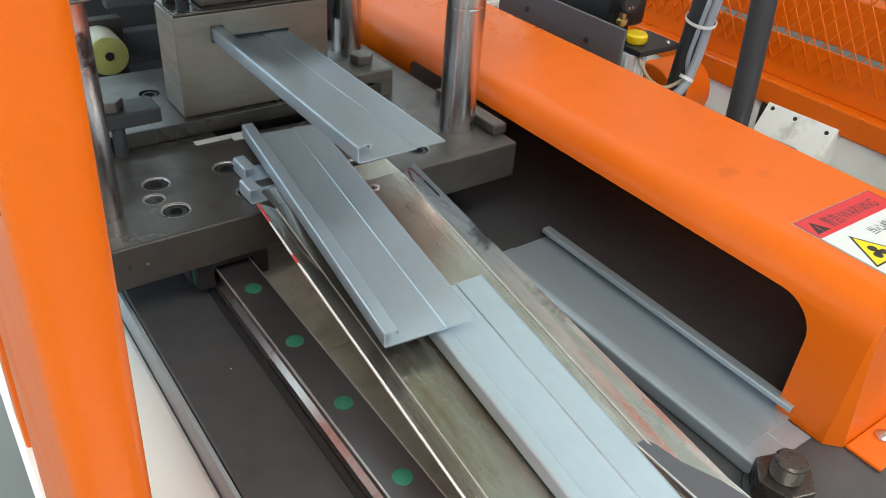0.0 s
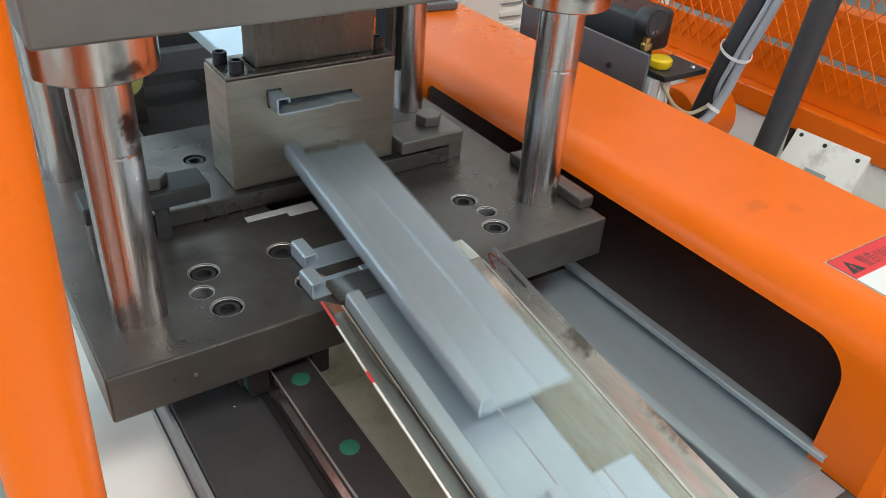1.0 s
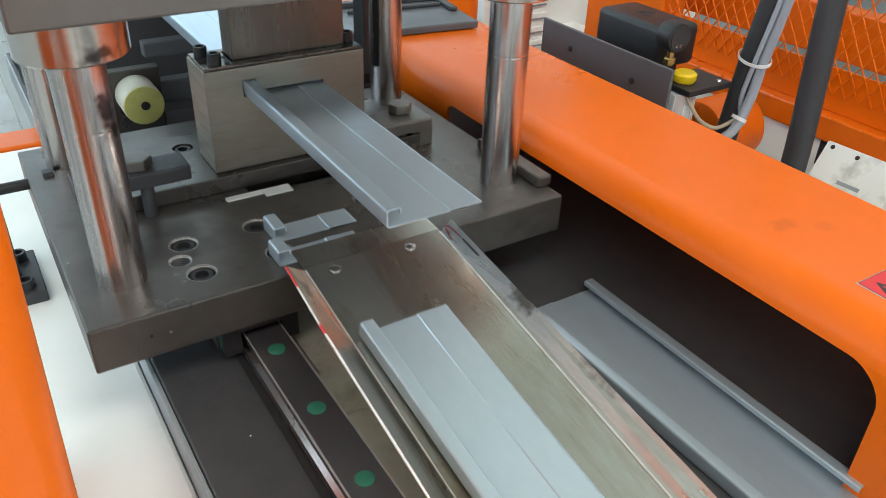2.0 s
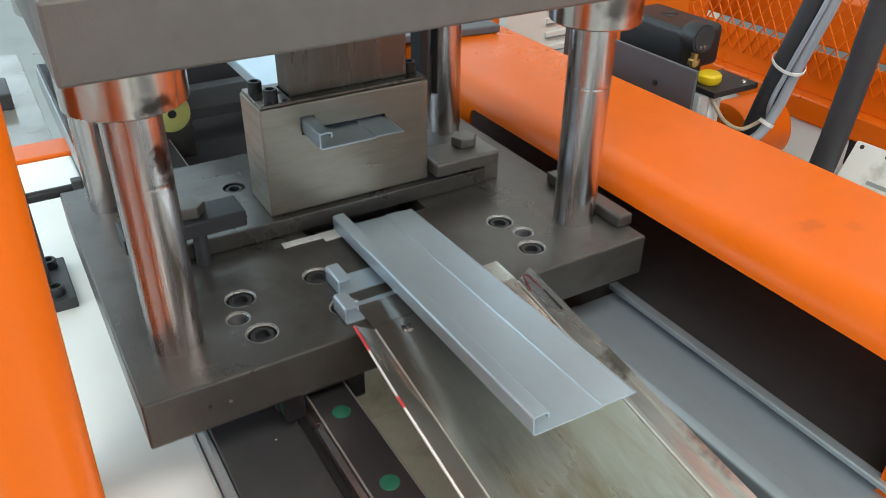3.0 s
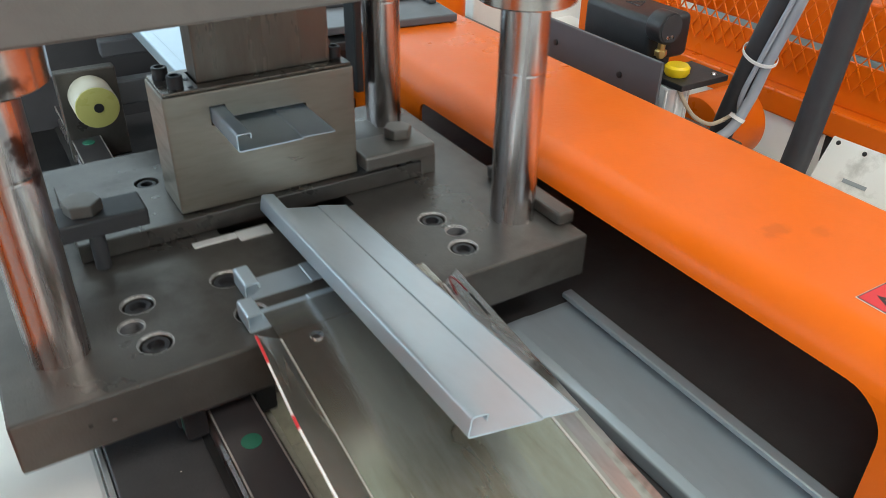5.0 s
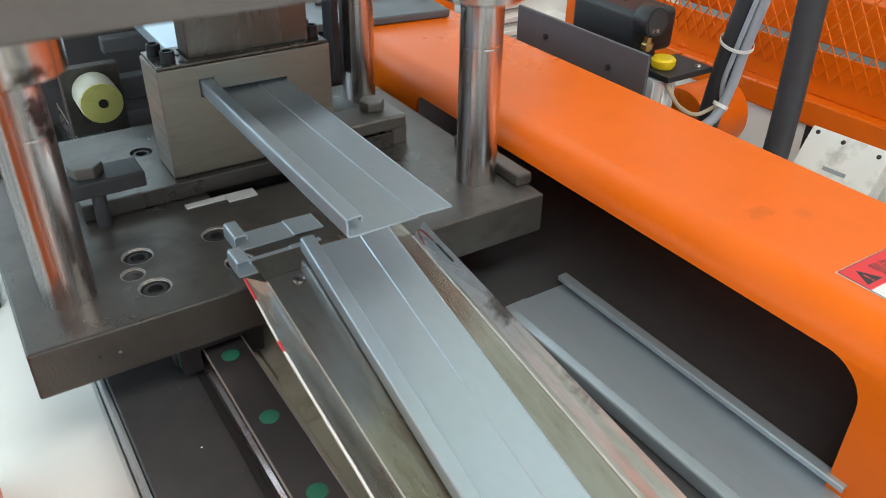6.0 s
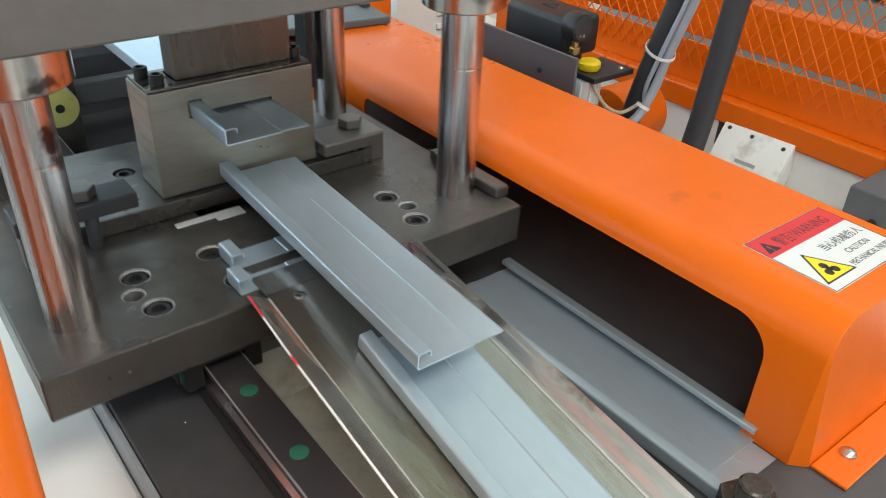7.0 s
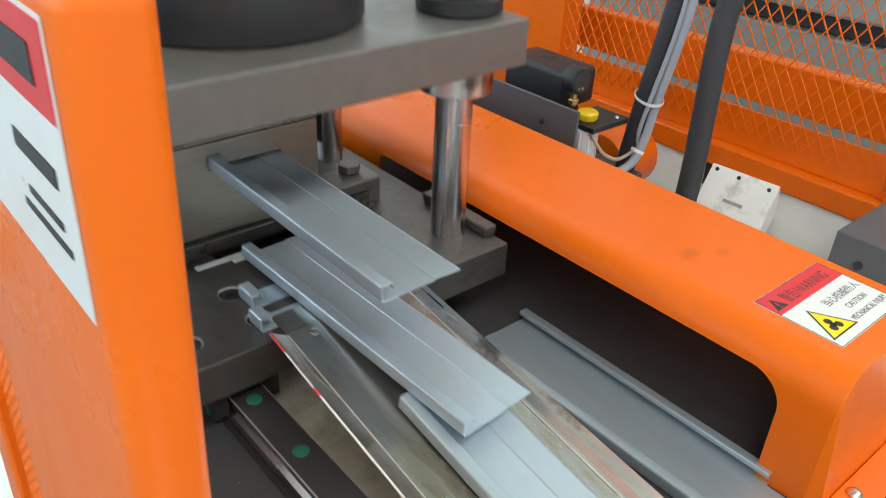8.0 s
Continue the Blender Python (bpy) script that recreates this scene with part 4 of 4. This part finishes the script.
def metal_chips():
    rnd = random.Random(5)
    bm = bmesh.new()
    for i in range(16):
        if i < 9:
            p = Vector((rnd.uniform(-0.08, -0.025), rnd.uniform(-0.35, 0.05), -0.0297))
        else:
            p = Vector((rnd.uniform(0.20, 0.32), rnd.uniform(-0.35, 0.10), -0.0457))
        a, s = rnd.uniform(0, 6.28), rnd.uniform(0.0003, 0.0009)
        q = [p + Vector((s * math.cos(a + k), s * 0.6 * math.sin(a + k), 0.0003 * (k % 2))) for k in (0, 1.4, 3.0, 4.6)]
        top = bm.verts.new(p + Vector((0, 0, s * 0.5)))
        v = [bm.verts.new(w) for w in q]
        for k in range(4):
            bm.faces.new((v[k], v[(k + 1) % 4], top))
    tagged(part("metal_chips", bm, "chrome"), "tiny bright metal chips scattered on the slabs", "metal chips", kind="stuff")


# ---- put the place together ----
hall()
machine_base()
linear_rail(0.0)
linear_rail(0.175, caps=False)
DIE = lower_die()
UPPER = upper_die()
CHUTE = chute()
orange_cover()
warning_label()
stud_nut()
guard_post()
post_sticker()
stop_bracket()
feed_side()
HOSES = valve_group()
fence()
metal_chips()

SLATS = [make_slat("steel_slat", LONG, "galv", "bluish galvanised steel slat with one folded lip", "steel slat", "cut slats")]
SLATS += [copy_thing(SLATS[0], Matrix()) for _ in range(6)]
STOCK = make_slat("profile_strip", 3.2, "galv", "long galvanised profile strip fed through the cutting block", "steel profile")
LYING = make_slat("steel_slat", 0.313, "old_galv", "dull galvanised slat lying on the dark slab", "steel slat", "cut slats")
LYING.matrix_world = pose(0.336, -0.330, -0.0438, 0, 0, 180)
UNDER = make_slat("steel_slat", 0.313, "old_galv", "dull galvanised slat lying under another one on the slab", "steel slat", "cut slats")
UNDER.matrix_world = pose(0.2465, -0.040, -0.0452, 0, 0, 0.4)
OFF1 = scrap(0.026, "short galvanised slat offcut lying on the die shoe")
OFF2 = scrap(0.022, "short galvanised slat offcut under the chute edge")


# the die set runs forward with the strip and back: its place every tenth of a second
SLIDE = [
    -0.0109, -0.0262, -0.0419, -0.0585, -0.0743, -0.0871, -0.0992, -0.1116, -0.1192, -0.1202,
    -0.1152, -0.1016, -0.0776, -0.0480, -0.0232, -0.0077, -0.0002, 0.0013, -0.0013, -0.0086,
    -0.0208, -0.0356, -0.0519, -0.0682, -0.0828, -0.0966, -0.1105, -0.1208, -0.1235, -0.1185,
    -0.1054, -0.0835, -0.0570, -0.0319, -0.0126, -0.0018, 0.0017, 0.0009, -0.0039, -0.0144,
    -0.0286, -0.0442, -0.0600, -0.0758, -0.0911, -0.1060, -0.1184, -0.1233, -0.1201, -0.1101,
    -0.0922, -0.0673, -0.0415, -0.0207, -0.0066, 0.0001, 0.0012, -0.0018, -0.0097, -0.0222,
    -0.0372, -0.0529, -0.0671, -0.0801, -0.0946, -0.1094, -0.1198, -0.1237, -0.1203, -0.1090,
    -0.0883, -0.0602, -0.0325, -0.0114, -0.0001, 0.0028, 0.0022, -0.0021, -0.0119, -0.0249,
    -0.0395,
]


def motions():
    cycle, first, speed = 1.945, 0.80, 0.1645
    times = [i * 0.1 for i in range(81)]
    slide = lambda t: float(np.interp(t, times, SLIDE))
    # how far the upper die stands down, over one cycle
    ph = [0, 1.20, 1.26, 1.36, 1.46, 1.55, 1.62, 1.70, 1.76, 1.82, 1.90, 1.945]
    dn = [0, 0, -0.005, -0.021, -0.031, -0.041, -0.044, -0.037, -0.024, -0.011, 0, 0]
    press = lambda t: float(np.interp((t - first) % cycle, ph, dn))
    walk(DIE, [(t, pose(0, slide(t), 0)) for t in times])
    walk(CHUTE, [(t, pose(0, slide(t), 0)) for t in times])
    fine = [i / 15 for i in range(121)]
    walk(UPPER, [(t, pose(0, slide(t), press(t))) for t in fine])
    # the hoses hang from the moving press and lean with it
    for h in HOSES:
        walk(h, [(t, Matrix.Translation(h.location) @ pose(0, 0, 0, 10.5 * min(1.0, max(0.0, -slide(t) / 0.085)))) for t in times])
    walk(OFF1, [(t, pose(0.0315, 0.116 + slide(t), TOP + 0.0012)) for t in times])
    walk(OFF2, [(t, pose(0.0205, 0.0755 + slide(t), TOP + 0.0012)) for t in times])

    def fed(t, cut_time):
        """Back end of a slat that still hangs on the strip, or has just been cut."""
        return 0.109 - speed * (t - cut_time)

    fz = floor_z
    # after the cut: seconds, x, y, z, pitch, roll, yaw, in the die set's space
    after = {
        -1: [(0, 0.076, -0.109, None, 0, 0, 0), (0.5, 0.074, -0.118, None, 0, 0, 0), (0.8, 0.072, -0.132, None, 0, 0, 0), (1.0, 0.072, -0.165, None, 0, 0, 0), (1.2, 0.07, -0.24, None, 0, 0, 0), (1.6, 0.07, -0.52, None, 0, 0, 0)],
        0: [(0, 0.060, 0.161, 0.0660, 3.4, 0.2, -5.6), (0.3, 0.058, 0.157, 0.0660, 3.5, 0.2, -6.2), (0.6, 0.060, 0.150, 0.0665, 3.8, 0.2, -6.2), (0.8, 0.052, 0.110, 0.0710, 7.5, 0.2, -3.5), (1.0, 0.037, 0.032, None, 0, 0, 0), (1.2, 0.036, 0.000, None, 0, 0, 0),
            (1.5, 0.038, -0.08, None, 0, 0, 0), (1.8, 0.04, -0.22, None, 0, 0, 0), (2.2, 0.04, -0.52, None, 0, 0, 0)],
        1: [(0.90, 0.058, None, 0.142, 3, 0, 0), (1.0, 0.068, 0.207, 0.098, 7, 1.0, -1.6), (1.1, 0.070, 0.182, 0.070, 3.5, 0.5, 1.0), (1.2, 0.057, 0.128, 0.0815, 7.2, 0, -0.2), (1.5, 0.052, 0.050, None, 0, 0, 0), (1.9, 0.044, -0.040, None, 0, 0, 0.6),
            (2.3, 0.040, -0.073, None, 0, 0, 1.1), (2.6, 0.040, -0.078, None, 0, 0, 1.1), (2.7, 0.042, -0.105, None, 0, 0, 1), (2.8, 0.044, -0.155, None, 0, 0, 0.5), (3.0, 0.046, -0.30, None, 0, 0, 0), (3.3, 0.046, -0.52, None, 0, 0, 0)],
        2: [(2.82, 0.0575, None, 0.1445, 1.5, 0, 0), (2.9, 0.061, 0.212, 0.137, 9.5, 0.5, -1.6), (3.0, 0.070, 0.187, 0.0585, -4.2, -0.5, -2.0), (3.1, 0.076, 0.174, 0.0670, 3.8, 0.4, -2.6), (3.2, 0.062, 0.139, 0.0735, 7.5, 0, -1.8), (3.3, 0.048, 0.110, 0.0735, 9.5, 0, -1.8), (3.5, 0.036, 0.073, None, 0, 0, -2.2),
            (4.0, 0.035, 0.055, None, 0, 0, -1.5), (4.5, 0.034, 0.027, None, 0, 0, -0.2), (4.7, 0.033, -0.012, None, 0, 0, -1), (4.8, 0.036, -0.045, None, 0, 0, -0.6), (4.9, 0.04, -0.095, None, 0, 0, 0), (5.1, 0.044, -0.24, None, 0, 0, 0), (5.4, 0.044, -0.52, None, 0, 0, 0)],
        3: [(4.76, 0.0580, None, 0.1445, 1.5, 0, 0), (4.8, 0.061, 0.229, 0.134, 5, 0.5, -1), (4.9, 0.067, 0.190, 0.080, 5.3, -0.5, -3), (5.0, 0.079, 0.185, 0.0745, -3.2, 12.0, -0.9), (5.1, 0.081, 0.152, 0.0775, 7.9, -0.3, -2.4), (5.2, 0.080, 0.122, 0.0740, 9.0, 0, -3.6), (5.5, 0.076, 0.085, None, 0, 0, -3), (6.0, 0.074, 0.055, None, 0, 0, -3),
            (6.5, 0.071, 0.044, None, 0, 0, -2.5), (6.7, 0.068, 0.017, None, 0, 0, -1.5), (7.0, 0.069, -0.044, None, 0, 0, -1), (7.3, 0.072, -0.076, None, 0, 0, -0.5), (7.6, 0.072, -0.080, None, 0, 0, -0.5), (8.0, 0.070, -0.082, None, 0, 0, 0)],
        4: [(6.72, 0.0580, None, 0.1440, 1.5, 0, 0), (6.8, 0.064, 0.236, 0.130, 6.5, 1.5, -2), (6.9, 0.072, 0.215, 0.075, 0.5, 0.5, -1.6), (7.0, 0.076, 0.206, 0.084, 2.5, 0.3, -0.4), (7.1, 0.078, 0.191, 0.0665, 2.0, 0, 0.1), (7.2, 0.074, 0.184, 0.0645, 2.1, 0, 2.2), (7.4, 0.068, 0.176, 0.0645, 2.1, 0, 3.4), (7.6, 0.068, 0.172, 0.0645, 2.2, 0, 3.2), (8.0, 0.063, 0.169, 0.0645, 2.2, 0, 3.3)],
        5: [],
    }
    for (k, rows_after), ob in zip(sorted(after.items()), SLATS):
        cut_time = first + (k - 1) * cycle
        begin = rows_after[0][0] if rows_after else 9.0
        rows = [(t, pose(0.0575, fed(t, cut_time), 0.1465)) for t in (i * 0.5 for i in range(17)) if t < begin - 0.12]
        if begin > 0.02 and begin < 8:
            rows.append((begin - 0.06, pose(0.0575, fed(begin - 0.06, cut_time), 0.1465)))
        # on the chute a slat follows the moving die set in short steps
        steps = []
        for a, b in zip(rows_after, rows_after[1:]):
            n = max(1, round((b[0] - a[0]) / 0.1)) if a[3] is None and b[3] is None else 1
            for i in range(n):
                mix = lambda c: a[c] + (b[c] - a[c]) * i / n
                steps.append(a if i == 0 else (mix(0), mix(1), mix(2), None, 0, 0, mix(6)))
        for t, x, y, z, p, r, w in steps + rows_after[-1:]:
            y = fed(t, cut_time) - slide(t) if y is None else y
            if z is None:
                z, p = fz(y) + 0.0018 + 0.0007 * (k % 2), 9.93
            rows.append((t, pose(x, y + slide(t), z, p, r, w)))
        last = rows_after[-1] if rows_after else None
        if last and last[0] < 7.9:
            # off the end of the chute and down to the floor
            t = last[0]
            i = k + 1
            rows.append((t + 0.25, pose(0.06, -0.92, -0.16, 24, 0, 4)))
            rows.append((t + 0.5, pose(0.06, -1.16, -0.62, 50, 0, 8)))
            rows.append((t + 0.75, pose(0.06 + 0.02 * i, -1.25 - 0.02 * i, -0.845 + 0.016 * i, 0, 0, 12 - 9 * i)))
            if t + 0.8 < 8:
                rows.append((8.0, pose(0.06 + 0.02 * i, -1.25 - 0.02 * i, -0.845 + 0.016 * i, 0, 0, 12 - 9 * i)))
        if rows[-1][0] < 8:
            rows.append((8.0, rows[-1][1]))
        walk(ob, rows)
    last_cut = first + 4 * cycle
    walk(STOCK, [(t, pose(0.0575, fed(t, last_cut) + 3.2, 0.1465)) for t in (0, 2, 4, 6, 8)])


motions()
